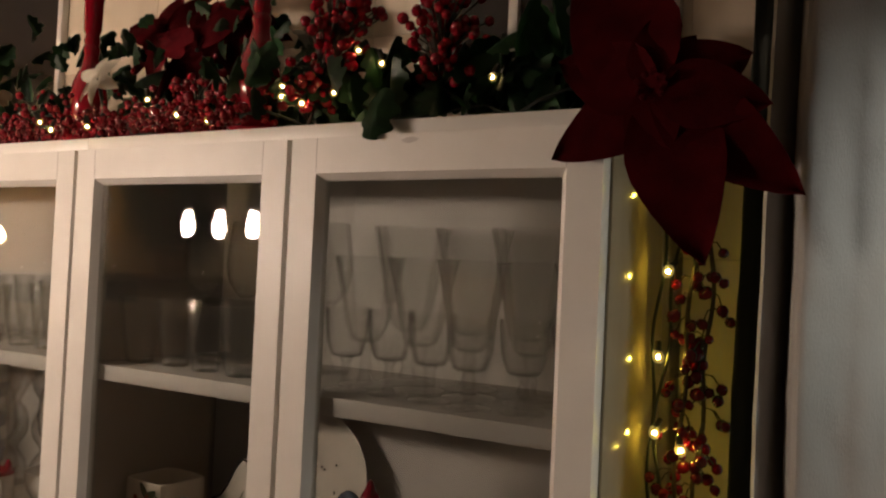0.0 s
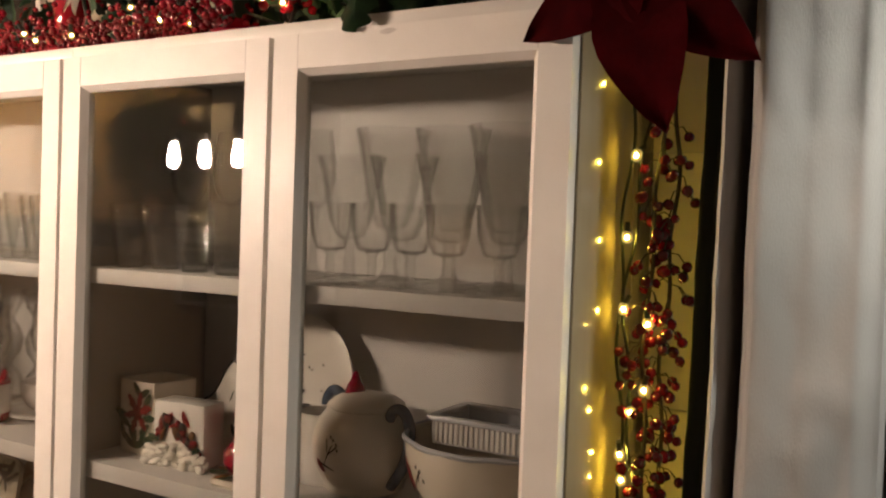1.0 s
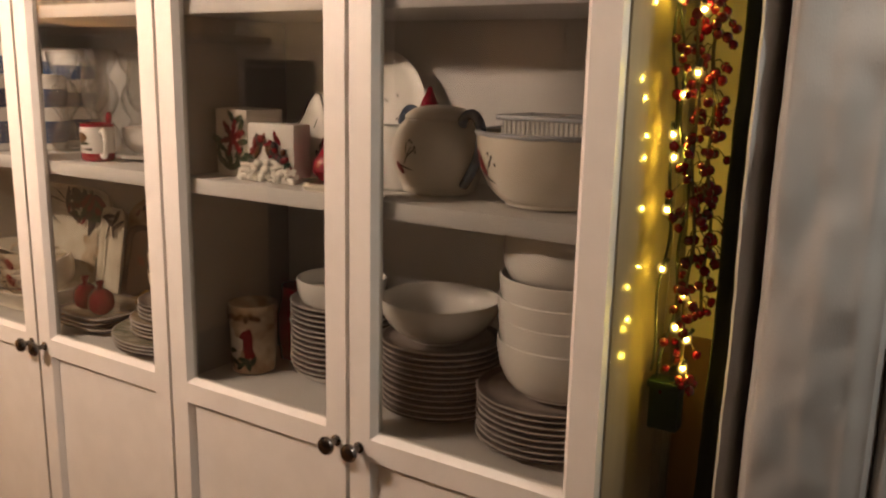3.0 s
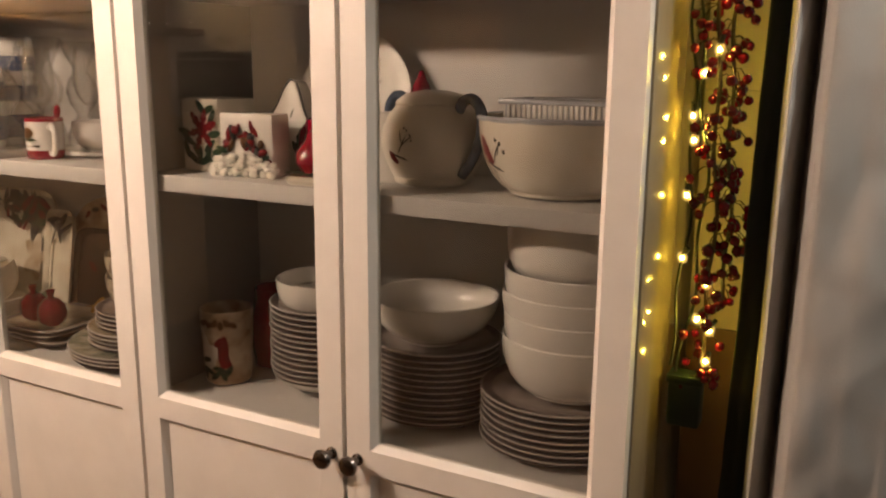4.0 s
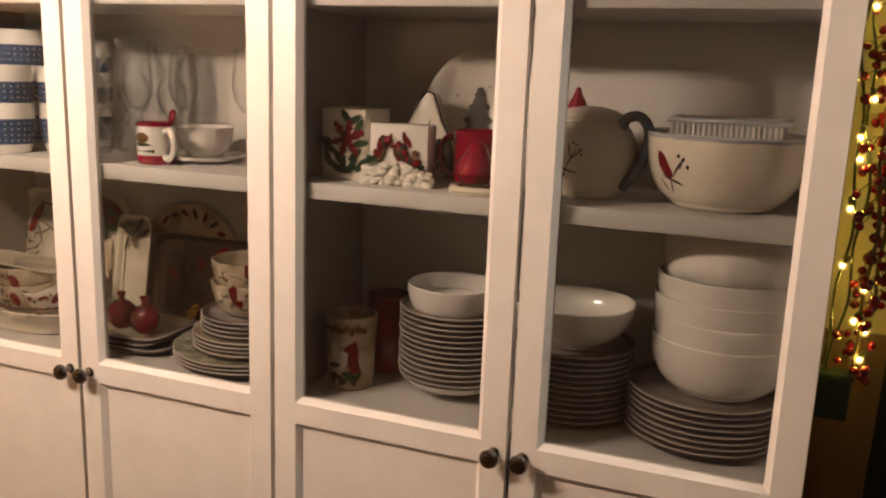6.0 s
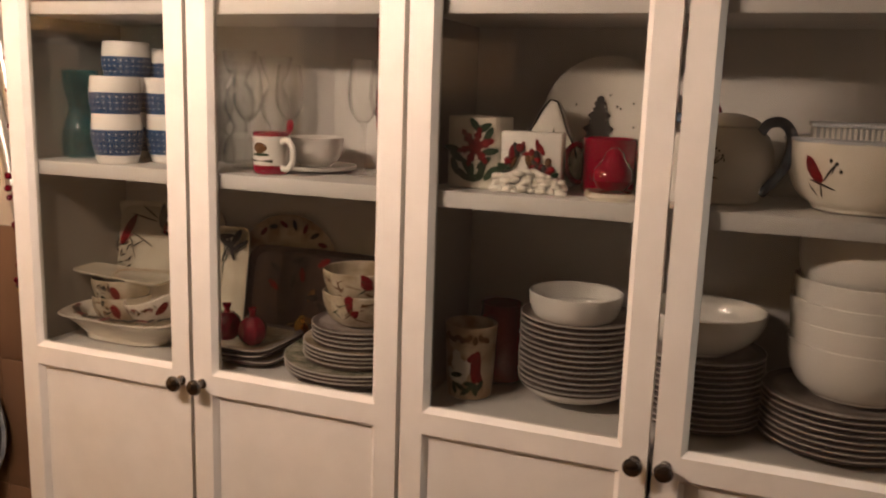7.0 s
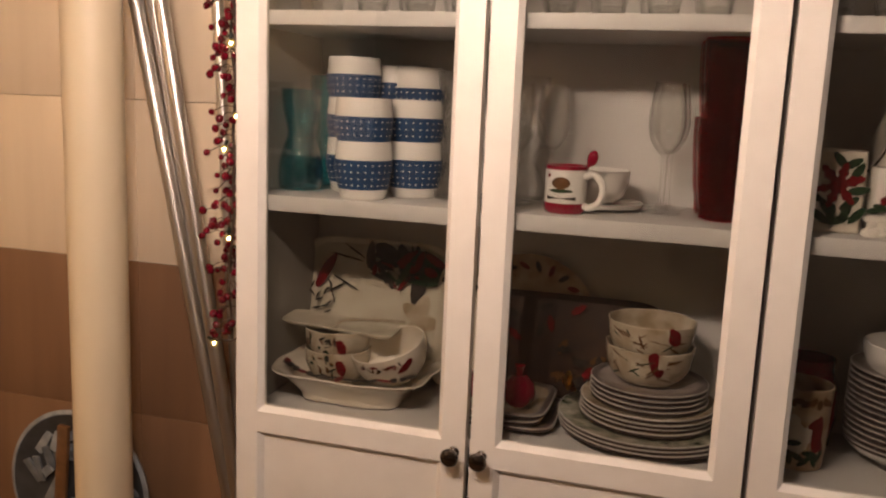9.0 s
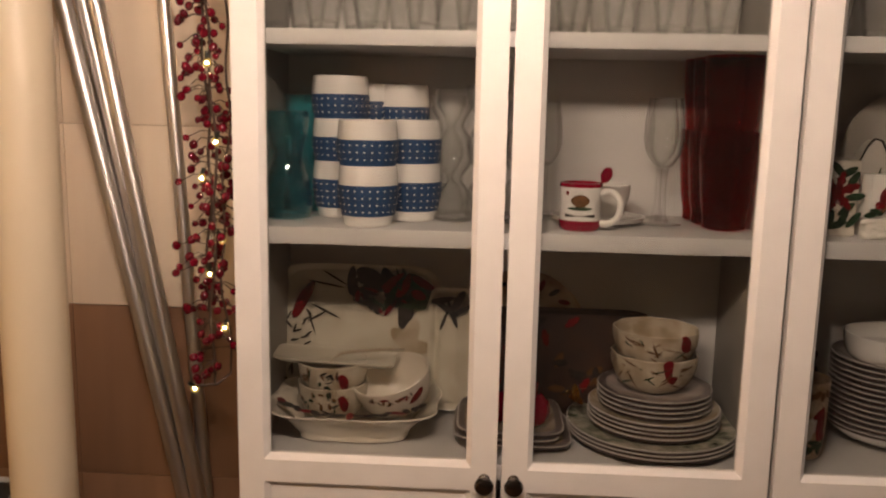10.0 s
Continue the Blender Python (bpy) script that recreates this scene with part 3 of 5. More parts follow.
# large round plate standing at the back, with a painted tree
o = thing("display_plate", "large cream round plate with a painted fir tree standing upright", "plate", pose(-0.541, 0.258, SHELF_MID + 0.1085, 80, 0, 0) @ Matrix.Diagonal((0.94, 0.94, 1, 1)))
line = [(0, 0), (0.06, 0), (0.066, 0.004), (0.085, 0.009), (0.1145, 0.014), (0.1155, 0.0165), (0.1125, 0.017), (0.085, 0.0125), (0.064, 0.008), (0, 0.007)]
part("body", lathe(line, 64), M_STONE, o)
for k, (w, h, y) in enumerate(((0.064, 0.056, -0.042), (0.054, 0.050, -0.018), (0.040, 0.044, 0.006), (0.022, 0.034, 0.028))):
    motif_up(o, -0.012, y, 0.0098 + 0.0006 * k + 0.001 * (k == 0), leaf_shape(w, h, 0, 1), M_MOTIF_DARK, "tree_motif")
motif_up(o, 0.028, -0.048, 0.0112, turn2(leaf_shape(0.03, 0.05), 80), M_MOTIF_DARK, "hill_motif")
for k in range(8):
    motif_up(o, random.uniform(-0.06, 0.07), random.uniform(-0.03, 0.05), 0.0098, leaf_shape(0.004, 0.005), M_MOTIF_DARK, "dot_motif")

# slender handled dish with two arms
o = thing("creamer", "cream pottery creamer with a tall pointed spout and dark rim", "creamer", pose(-0.617, 0.190, SHELF_MID))
SPOUT = [(-0.036, 0.0), (-0.044, 0.04), (-0.058, 0.068), (-0.055, 0.077), (-0.040, 0.084), (-0.027, 0.104), (-0.016, 0.128), (-0.004, 0.142), (0.008, 0.139), (0.017, 0.119), (0.026, 0.094), (0.040, 0.070), (0.046, 0.05), (0.042, 0.03), (0.036, 0.0)]
bm = bmesh.new()
front = [bm.verts.new((x, -0.022 + 0.10 * z, z)) for x, z in SPOUT]
rear = [bm.verts.new((x, 0.024, z)) for x, z in SPOUT]
bm.faces.new(front), bm.faces.new(rear)
for k in range(len(SPOUT)):
    k2 = (k + 1) % len(SPOUT)
    bm.faces.new((front[k], front[k2], rear[k2], rear[k]))
bmesh.ops.recalc_face_normals(bm, faces=bm.faces)
bmesh.ops.bevel(bm, geom=list(bm.edges), offset=0.005, segments=3, affect="EDGES", profile=0.5)
part("body", bm, M_STONE, o)
part("dark_rim", tube([(x, -0.020 + 0.10 * z, z + 0.001) for x, z in SPOUT[2:13]], 0.0018, 8), M_MOTIF_DARK, o, "thin dark painted rim")
for x, z, w, h, r in ((0.022, 0.050, 0.016, 0.040, -12), (0.014, 0.036, 0.010, 0.026, 30), (0.030, 0.032, 0.010, 0.026, -35), (0.004, 0.090, 0.003, 0.020, -20)):
    motif_flat(o, x, -0.0232, z, turn2(leaf_shape(w, h, 0, 1), r), M_MOTIF_GREEN, "leaf_motif", 0.10)


def mug(label, x, y, z, r, h, mat, in_mat, turn_deg, handle=0.030, hmat=None):
    ob = thing("mug", label, "mug", pose(x, y, z, 0, 0, turn_deg))
    line = [(r * 0.88, 0), (r * 0.95, 0.002), (r, 0.008), (r, h)]
    part("body", vessel(line, 0.003, 40), mat, ob)
    hz = h * 0.5
    part("handle", tube(eased([(r - 0.001, 0, hz + h * 0.3), (r + handle * 0.5, 0, hz + h * 0.36), (r + handle * 0.92, 0, hz + h * 0.2), (r + handle, 0, hz), (r + handle * 0.85, 0, hz - h * 0.2), (r + handle * 0.4, 0, hz - h * 0.34), (r - 0.001, 0, hz - h * 0.32)]), 0.0052, 12), hmat or mat, ob)
    return ob, line


o, line = mug("bright red glazed mug with moulded round relief", -0.514, 0.152, SHELF_MID, 0.043, 0.086, M_RED, M_RED, 170)
for a, z, r in ((-95, 0.045, 0.014), (-65, 0.05, 0.012), (-80, 0.03, 0.013), (-110, 0.03, 0.01)):
    part("relief", ball(r, pose(0.039 * math.cos(radians(a - 170)), 0.039 * math.sin(radians(a - 170)), z), 2), M_RED, o)
o = thing("red_ornament", "glossy red round ornament on a leafy cream base", "ornament", pose(-0.490, 0.078, SHELF_MID))
part("base", lathe([(0, 0), (0.042, 0), (0.047, 0.006), (0.042, 0.012), (0, 0.014)], 32, wave=lambda a, i: 1 + 0.08 * math.sin(5 * a)), M_CREAM, o, "cream leaf-edged base")
part("body", lathe([(0, 0.012), (0.02, 0.014), (0.03, 0.028), (0.029, 0.044), (0.018, 0.058), (0.013, 0.07), (0.006, 0.076), (0, 0.077)], 32), M_RED, o, "", pose(-0.004, 0, 0))
for k in range(9):
    a = radians(190 + 20 * k)
    motif_up(o, 0.037 * math.cos(a), 0.036 * math.sin(a), 0.0145 + 0.0006 * (k % 3), turn2(leaf_shape(0.013, 0.03, 0, 1), math.degrees(a) + 60 + 40 * (k % 2)), M_LEAF if k % 3 else M_GOLD, "leaf")
o, line = mug("white mug with a red painted band", -0.412, 0.15, SHELF_MID, 0.038, 0.098, M_CERAMIC, M_CERAMIC, 80)

# lidded pot with dark handles
o = thing("lidded_pot", "cream stoneware pot with lid, dark blue handles and red finial", "pot", pose(-0.345, 0.155, SHELF_MID))
pot_line = [(0.046, 0), (0.050, 0.003), (0.062, 0.02), (0.071, 0.042), (0.074, 0.062), (0.071, 0.082), (0.064, 0.098), (0.054, 0.110), (0.050, 0.113)]
part("body", vessel(pot_line, 0.004, 48), M_STONE, o)
part("lid", lathe([(0, 0.110), (0.049, 0.111), (0.0545, 0.114), (0.053, 0.118), (0.04, 0.127), (0.02, 0.132), (0, 0.133)], 48), M_STONE, o)
part("finial", lathe([(0, 0.130), (0.012, 0.131), (0.015, 0.140), (0.012, 0.150), (0.007, 0.158), (0.004, 0.168), (0, 0.171)], 20), M_RED, o, "pointed red finial", pose(-0.020, 0, -0.010))
for sgn, deg in ((1, -22), (-1, 160)):
    h = part("handle", tube(eased([(0.052, 0, 0.102), (0.064, 0, 0.119), (0.084, 0, 0.122), (0.099, 0, 0.107), (0.100, 0, 0.082), (0.091, 0, 0.055), (0.075, 0, 0.032), (0.062, 0, 0.018)]), 0.0078, 12), M_NAVY, o, "slate blue handle", pose(0, 0, 0, 0, 0, deg))
motif_round(o, pot_line, -112, 0.042, turn2(drop_shape(0.014, 0.022), 40), M_MOTIF_RED, "red_motif")
for a, z, w, h, r in ((-104, 0.044, 0.003, 0.036, 75), (-98, 0.060, 0.002, 0.034, -28), (-92, 0.066, 0.002, 0.024, -50), (-100, 0.072, 0.002, 0.020, 10)):
    motif_round(o, pot_line, a, z, turn2(leaf_shape(w, h), r), M_MOTIF_DARK, "twig_motif")
for a, z in ((-88, 0.074), (-92, 0.080), (-96, 0.083), (-86, 0.067)):
    motif_round(o, pot_line, a, z, leaf_shape(0.003, 0.004), M_MOTIF_DARK, "dot_motif")

# big mixing bowl with a ribbed dish in it
o, line = bowl("mixing_bowl", "large cream mixing bowl with scalloped dark rim and red motif", -0.147, 0.15, SHELF_MID, 0.113, 0.101, 0.058, M_CREAM, belly=0.58)
part("rim", lathe([(0.1085, 0.098), (0.1135, 0.098), (0.1155, 0.102), (0.1125, 0.105), (0.1085, 0.103)], 96, wave=lambda a, i: 1 + 0.012 * math.sin(12 * a)), M_GREY_GLAZE, o, "grey-blue scalloped rim")
motif_round(o, line, -152 + 18, 0.062, turn2(drop_shape(0.024, 0.042), 28), M_MOTIF_RED, "red_motif")
for a, z, w, h, r in ((-128, 0.042, 0.004, 0.04, 72), (-122, 0.058, 0.003, 0.03, -35), (-118, 0.066, 0.003, 0.02, -20), (-138, 0.034, 0.003, 0.02, 30), (-130, 0.032, 0.003, 0.018, -10)):
    motif_round(o, line, a, z, turn2(leaf_shape(w, h), r), M_MOTIF_DARK, "twig_motif")
for a, z in ((-116, 0.072), (-113, 0.062), (-120, 0.076)):
    motif_round(o, line, a, z, leaf_shape(0.005, 0.006), M_MOTIF_DARK, "dot_motif")
o = thing("baking_dish", "grey-blue ribbed rectangular baking dish resting in a bowl", "dish", pose(-0.146, 0.17, SHELF_MID + 0.088, 0, 0, 0))
bm = bmesh.new()
for a, b, y0, y1 in ((-0.072, 0.072, -0.047, -0.042), (-0.072, 0.072, 0.042, 0.047), (-0.075, -0.070, -0.047, 0.047), (0.070, 0.075, -0.047, 0.047)):
    box(a, b, y0, y1, 0, 0.030, bm, 0.001)
box(-0.07, 0.07, -0.042, 0.042, 0.0, 0.004, bm)
part("body", bm, M_GREY_GLAZE, o)
bm = bmesh.new()
for a, b, y0, y1 in ((-0.083, 0.083, -0.054, -0.041), (-0.083, 0.083, 0.041, 0.054), (-0.083, -0.069, -0.041, 0.041), (0.069, 0.083, -0.041, 0.041)):
    box(a, b, y0, y1, 0.030, 0.037, bm, 0.0025)
part("rim", bm, M_GREY_GLAZE, o, "rolled grey-blue rim")
me_rib = link("rib", box(-0.0022, 0.0022, -0.003, 0.002, 0.003, 0.031, edge=0.001), M_CERAMIC)
for k in range(20):
    share("rib", me_rib, o, pose(-0.0685 + 0.0072 * k, -0.048, 0))
for k in range(12):
    share("rib", me_rib, o, pose(-0.0765, -0.04 + 0.0072 * k, 0, 0, 0, -90))

# ---- middle shelf of the first cabinet
CUP = [(0.033, 0), (0.036, 0.002), (0.040, 0.018), (0.0445, 0.045), (0.0455, 0.068), (0.0435, 0.090)]
me_cup = link("body", vessel(CUP, 0.003, 40), M_CERAMIC)
me_sleeve = link("sleeve", lathe([(r + 0.0002, z) for r, z in ((0.0392, 0.0165), (0.0402, 0.0165), (0.0458, 0.045), (0.0464, 0.062), (0.0455, 0.0625))], 40), M_BLUE)
bm = bmesh.new()
for zi in range(4):
    for k in range(26):
        z = 0.0235 + 0.0105 * zi
        r = radius_at([(0.0404, 0.0165), (0.0460, 0.045), (0.0466, 0.062)], z) + 0.0012
        a = 2 * math.pi * k / 26
        c = Vector((r * math.cos(a), r * math.sin(a), z))
        u, w = Vector((-math.sin(a), math.cos(a), 0)), Vector((0, 0, 1))
        bm.faces.new([bm.verts.new(c + 0.0018 * (math.cos(q) * u + math.sin(q) * 0.7 * w)) for q in (0, 1.05, 2.09, 3.14, 4.19, 5.24)])
me_dots = link("dot_print", bm, M_CERAMIC)
me_lid = link("lid", lathe([(0, 0.010), (0.030, 0.010), (0.041, 0.008), (0.0435, 0.002), (0.0425, 0.0), (0, 0.0)], 40), M_CERAMIC)


def cup_stack(x, y, n, lidded, pitch=0.067):
    for i in range(n):
        c = thing("tumbler_cup", "white porcelain cup with a dotted blue sleeve", "cup", pose(x + random.uniform(-0.001, 0.001), y, SHELF_MID + pitch * i, 0, 0, random.uniform(0, 13)), "stacked blue and white cups")
        share("body", me_cup, c, Matrix())
        share("sleeve", me_sleeve, c, Matrix(), "blue silicone sleeve")
        share("dot_print", me_dots, c, Matrix(), "small white dots")
        if i == n - 1 and lidded:
            share("lid", me_lid, c, pose(0, 0, 0.0905), "white domed lid")


cup_stack(-1.411, 0.072, 2, False)
cup_stack(-1.470, 0.172, 3, False)
cup_stack(-1.350, 0.147, 2, False)
cup_stack(-1.376, 0.238, 3, True, 0.058)
cup_stack(-1.425, 0.243, 3, False, 0.062)


def glassware(name, label, x, y, z, outer, mat=None, group="", wall=0.0018, seg=28, category="glass", stem=None, facets=None):
    ob = thing(name, label, category, pose(x, y, z, 0, 0, random.uniform(0, 90)), group)
    part("bowl" if stem else "body", vessel(outer, wall, seg, wave=facets), mat or M_GLASS, ob)
    if stem:
        part("stem", lathe(stem, 24), mat or M_GLASS, ob)
    return ob


TEAL_JUG = [(0.030, 0), (0.036, 0.003), (0.0385, 0.020), (0.0375, 0.045), (0.030, 0.072), (0.0235, 0.090), (0.0225, 0.100), (0.027, 0.118), (0.0325, 0.142), (0.034, 0.168)]
glassware("carafe", "teal glass carafe with a narrow waist", -1.547, 0.128, SHELF_MID, TEAL_JUG, M_TEAL, "teal carafes", 0.0026, 36, "carafe")
glassware("carafe", "teal glass carafe with a narrow waist", -1.541, 0.232, SHELF_MID, [(r * 1.05, z * 1.16) for r, z in TEAL_JUG], M_TEAL, "teal carafes", 0.0026, 36, "carafe")
DEC = [(0.026, 0), (0.031, 0.003), (0.033, 0.022), (0.026, 0.045), (0.0125, 0.064), (0.0135, 0.072), (0.026, 0.090), (0.030, 0.112), (0.024, 0.134), (0.013, 0.150), (0.015, 0.158), (0.029, 0.182), (0.033, 0.205)]


for x, y, k in ((-1.283, 0.150, 1.0), (-1.236, 0.210, 1.04), (-1.300, 0.235, 0.96), (-1.178, 0.245, 1.0)):
    glassware("hurricane_glass", "clear glass vase with two narrow waists", x, y, SHELF_MID, [(r * k, z * k) for r, z in DEC], group="waisted glass vases", category="vase", wall=0.0024, seg=36)


def wine(x, y, z, k=1.0, group="stemmed glasses", label="clear stemmed wine glass"):
    st = [(0, 0), (0.034 * k, 0), (0.034 * k, 0.0015), (0.012 * k, 0.006), (0.0052, 0.02), (0.0046, 0.06 * k), (0.0052, 0.098 * k), (0.012 * k, 0.104 * k)]
    bo = [(0.006 * k, 0.1025 * k), (0.016 * k, 0.108 * k), (0.027 * k, 0.125 * k), (0.032 * k, 0.150 * k), (0.030 * k, 0.185 * k), (0.025 * k, 0.222 * k)]
    return glassware("wine_glass", label, x, y, z, bo, group=group, wall=0.0012, stem=st)


wine(-0.950, 0.165, SHELF_MID, 0.9), wine(-0.944, 0.238, SHELF_MID, 0.9)
wine(-1.178, 0.15, SHELF_MID, 0.86), wine(-1.135, 0.225, SHELF_MID, 0.86)
TALL_RED = [(0.026, 0), (0.030, 0.003), (0.037, 0.04), (0.041, 0.085), (0.043, 0.12), (0.043, 0.150)]
for x, y in ((-0.862, 0.128), (-0.866, 0.185), (-0.868, 0.238)):
    for k in range(2):
        glassware("red_tumbler", "tall deep-red drinking glass in a stack", x, y, SHELF_MID + 0.118 * k, TALL_RED, M_RED_GLASS, "stacked red glasses", 0.003)

# white and red mug with spoon
o, line = mug("white mug with red foot and rim, red spoon in it", -1.088, 0.086, SHELF_MID, 0.0315, 0.070, M_CERAMIC, M_RED, -22, 0.030)
part("foot_band", lathe([(0.0282, 0.0), (0.0312, 0.003), (0.0322, 0.008), (0.0322, 0.016), (0.0310, 0.016)], 40), M_RED, o, "red painted foot band")
part("rim_band", lathe([(0.0305, 0.0655), (0.0322, 0.0655), (0.0322, 0.0715), (0.028, 0.072), (0.028, 0.045)], 40), M_RED, o, "red painted rim and inside")
motif_round(o, line, -75, 0.046, turn2(leaf_shape(0.030, 0.019), 0), M_MOTIF_BROWN, "brown_motif")
motif_round(o, line, -75, 0.0345, leaf_shape(0.040, 0.006), M_MOTIF_GREEN, "green_band")
motif_round(o, line, -75, 0.0235, [(-0.024, -0.0028), (0.024, -0.0028), (0.024, 0.0028), (-0.024, 0.0028)], M_MOTIF_DARK, "dark_bar")
motif_round(o, line, -112, 0.057, leaf_shape(0.007, 0.007, 0, 1), M_MOTIF_RED, "small_motif")
part("spoon", tube([(0.004, 0, 0.004), (0.026, 0.010, 0.063), (0.030, 0.012, 0.075)], 0.003, 8), M_RED, o, "red ceramic spoon")
part("spoon_bowl", ball(1, pose(0.034, 0.014, 0.083, 0, 18, 0) @ Matrix.Diagonal((0.009, 0.006, 0.013, 1)), 2), M_RED, o, "red ceramic spoon")
o, line = bowl("sugar_bowl", "white glazed bowl on a saucer behind the mug", -1.050, 0.175, SHELF_MID + 0.009, 0.05, 0.052, 0.027, M_CERAMIC, belly=0.6)
meshes = plate_meshes("saucer", 0.074, 0.009, M_CERAMIC, M_CERAMIC, mat_edge=M_CERAMIC)
plate_stack(-1.050, 0.175, SHELF_MID + 0.001, 1, 0.01, meshes, "small white saucer under a bowl", "saucers", name="saucer")

# ---- lower shelf of the first cabinet
def oblong_tray(name, label, w, d, h, mat, m, inner=None):
    ob = thing(name, label, "tray", m)
    bm = bmesh.new()
    prof = [(0.90, 0), (0.93, 0.001), (1.0, h), (1.0, h + 0.003), (0.94, h + 0.001), (0.88, 0.006)]
    rings = []
    for q, z in prof:
        ring = []
        for k in range(40):
            a = 2 * math.pi * k / 40
            e = 2 / 7
            c, s = math.cos(a), math.sin(a)
            ring.append(bm.verts.new((math.copysign(abs(c) ** e, c) * (w / 2 - (1 - q) * 0.09), math.copysign(abs(s) ** e, s) * (d / 2 - (1 - q) * 0.09), z)))
        rings.append(ring)
    for a, b in zip(rings, rings[1:]):
        for k in range(40):
            bm.faces.new((a[k], a[(k + 1) % 40], b[(k + 1) % 40], b[k]))
    bm.faces.new(rings[0]), bm.faces.new(rings[-1])
    bmesh.ops.recalc_face_normals(bm, faces=bm.faces)
    part("body", bm, mat, ob)
    return ob


o = oblong_tray("serving_tray", "cream rectangular platter with red and green print, leaning upright", 0.290, 0.250, 0.012, M_PLATTER, pose(-1.452, 0.259, SHELF_LOW + 0.134, 80))
motif_up(o, -0.100, 0.060, 0.0136, turn2(drop_shape(0.026, 0.078), -28), M_MOTIF_RED, "red_motif")
for k in range(44):
    motif_up(o, random.uniform(-0.02, 0.115), 0.098 - 0.05 * random.random() ** 1.5, 0.0136 + 0.0001 * k, turn2(leaf_shape(random.uniform(0.006, 0.018), random.uniform(0.02, 0.055)), random.uniform(-90, 90)), (M_MOTIF_DARK, M_MOTIF_DARK, M_MOTIF_GREEN, M_MOTIF_RED)[k % 4], "leaf_motif")
for x, y, w, h, r in ((-0.06, 0.088, 0.004, 0.07, 80), (-0.085, 0.02, 0.003, 0.05, 20), (-0.045, 0.100, 0.004, 0.05, 60), (0.02, 0.10, 0.035, 0.06, 60), (0.055, 0.085, 0.03, 0.075, 20), (0.085, 0.05, 0.03, 0.085, -10), (0.105, 0.09, 0.03, 0.06, 50), (0.03, 0.085, 0.022, 0.06, 100), (-0.06, 0.04, 0.004, 0.06, 65), (-0.075, 0.03, 0.004, 0.04, 120)):
    motif_up(o, x, y, 0.014 + 0.0004 * random.random(), turn2(leaf_shape(w, h), r), M_MOTIF_DARK, "leaf_motif")
for k in range(24):
    motif_up(o, -0.115 + random.uniform(-0.012, 0.03), -0.09 + 0.0055 * k, 0.0137 + 0.0001 * k, turn2(leaf_shape(0.004, 0.017), random.uniform(-80, 80)), M_MOTIF_DARK, "sprig_motif")
for k in range(5):
    motif_up(o, 0.09 + 0.012 * math.cos(k * 1.26), -0.02 + 0.026 * math.sin(k * 1.26), 0.0142 + 0.0003 * k, turn2(leaf_shape(0.03, 0.055), 72 * k - 90), M_MOTTLED, "petal_motif")
o = oblong_tray("serving_tray", "second cream platter leaning upright at the back", 0.085, 0.215, 0.012, M_PLATTER, pose(-1.285, 0.250, SHELF_LOW + 0.116, 80))
for x, y, w, h, r in ((-0.01, 0.07, 0.012, 0.05, 60), (0.01, 0.085, 0.016, 0.04, -30), (0.0, 0.06, 0.010, 0.05, 20), (-0.02, 0.085, 0.012, 0.05, 100), (0.02, 0.07, 0.010, 0.05, -60), (-0.015, 0.05, 0.006, 0.04, -20)):
    motif_up(o, x, y, 0.0138 + 0.0004 * random.random(), turn2(leaf_shape(w, h), r), M_MOTIF_DARK, "leaf_motif")

# oval serving bowl with two small bowls and a cup in it
o = thing("oval_bowl", "cream square-shouldered serving bowl with flared rim", "bowl", pose(-1.440, 0.150, SHELF_LOW))
OV = [(0.080, 0), (0.084, 0.002), (0.099, 0.02), (0.114, 0.037), (0.127, 0.048), (0.141, 0.055)]
b = part("body", vessel(OV, 0.004, 56, square=0.35, wave=lambda a, i: 1 + (0.018 * math.sin(8 * a) if i > 4 else 0)), M_CREAM, o, "", Matrix.Diagonal((1, 0.80, 1, 1)))
for k in range(16):
    a = radians(205 + 8.5 * k)
    motif_up(o, 0.128 * math.cos(a), 0.106 * math.sin(a), 0.0605, turn2(leaf_shape(0.012, 0.03), random.uniform(0, 180)), M_MOTIF_DARK if k % 4 else M_MOTIF_RED, "rim_motif")
for k in range(2):
    o, line = bowl("small_bowl", "small cream bowl painted with red and dark motifs", -1.478, 0.145, SHELF_LOW + 0.022 + 0.036 * k, 0.058, 0.062, 0.03, M_MOTTLED, "small bowls in the serving bowl", 0.6)
    motif_round(o, line, -62, 0.038, turn2(drop_shape(0.020, 0.032), 200), M_MOTIF_RED, "red_motif")
    for k2 in range(22):
        motif_round(o, line, random.uniform(-150, -72), random.uniform(0.024, 0.056), turn2(leaf_shape(random.uniform(0.002, 0.006), random.uniform(0.008, 0.018)), random.uniform(0, 180)), (M_MOTIF_DARK, M_MOTIF_BROWN, M_MOTIF_GREEN)[k2 % 3], "leaf_motif", 0.0008 + 0.00004 * k2)
o = oblong_tray("sauce_dish", "shallow cream dish with flared ends on two small bowls", 0.20, 0.085, 0.006, M_PLATTER, pose(-1.475, 0.15, SHELF_LOW + 0.118, 0, 4, 4))
part("lip", tube(eased([(-0.005, -0.034, 0.006), (0.012, -0.036, 0.022), (0.045, -0.036, 0.030), (0.085, -0.022, 0.031), (0.112, 0.006, 0.026)]), 0.0026, 10), M_MOTTLED, o, "turned-up lip")
o, line = bowl("small_bowl", "tilted cream bowl leaning in the serving bowl", -1.365, 0.145, SHELF_LOW + 0.042, 0.066, 0.066, 0.03, M_CREAM, "small bowls in the serving bowl", 0.6, rx=14, ry=-14)
motif_round(o, line, -50, 0.045, turn2(drop_shape(0.018, 0.034), 120), M_MOTIF_RED, "red_motif")
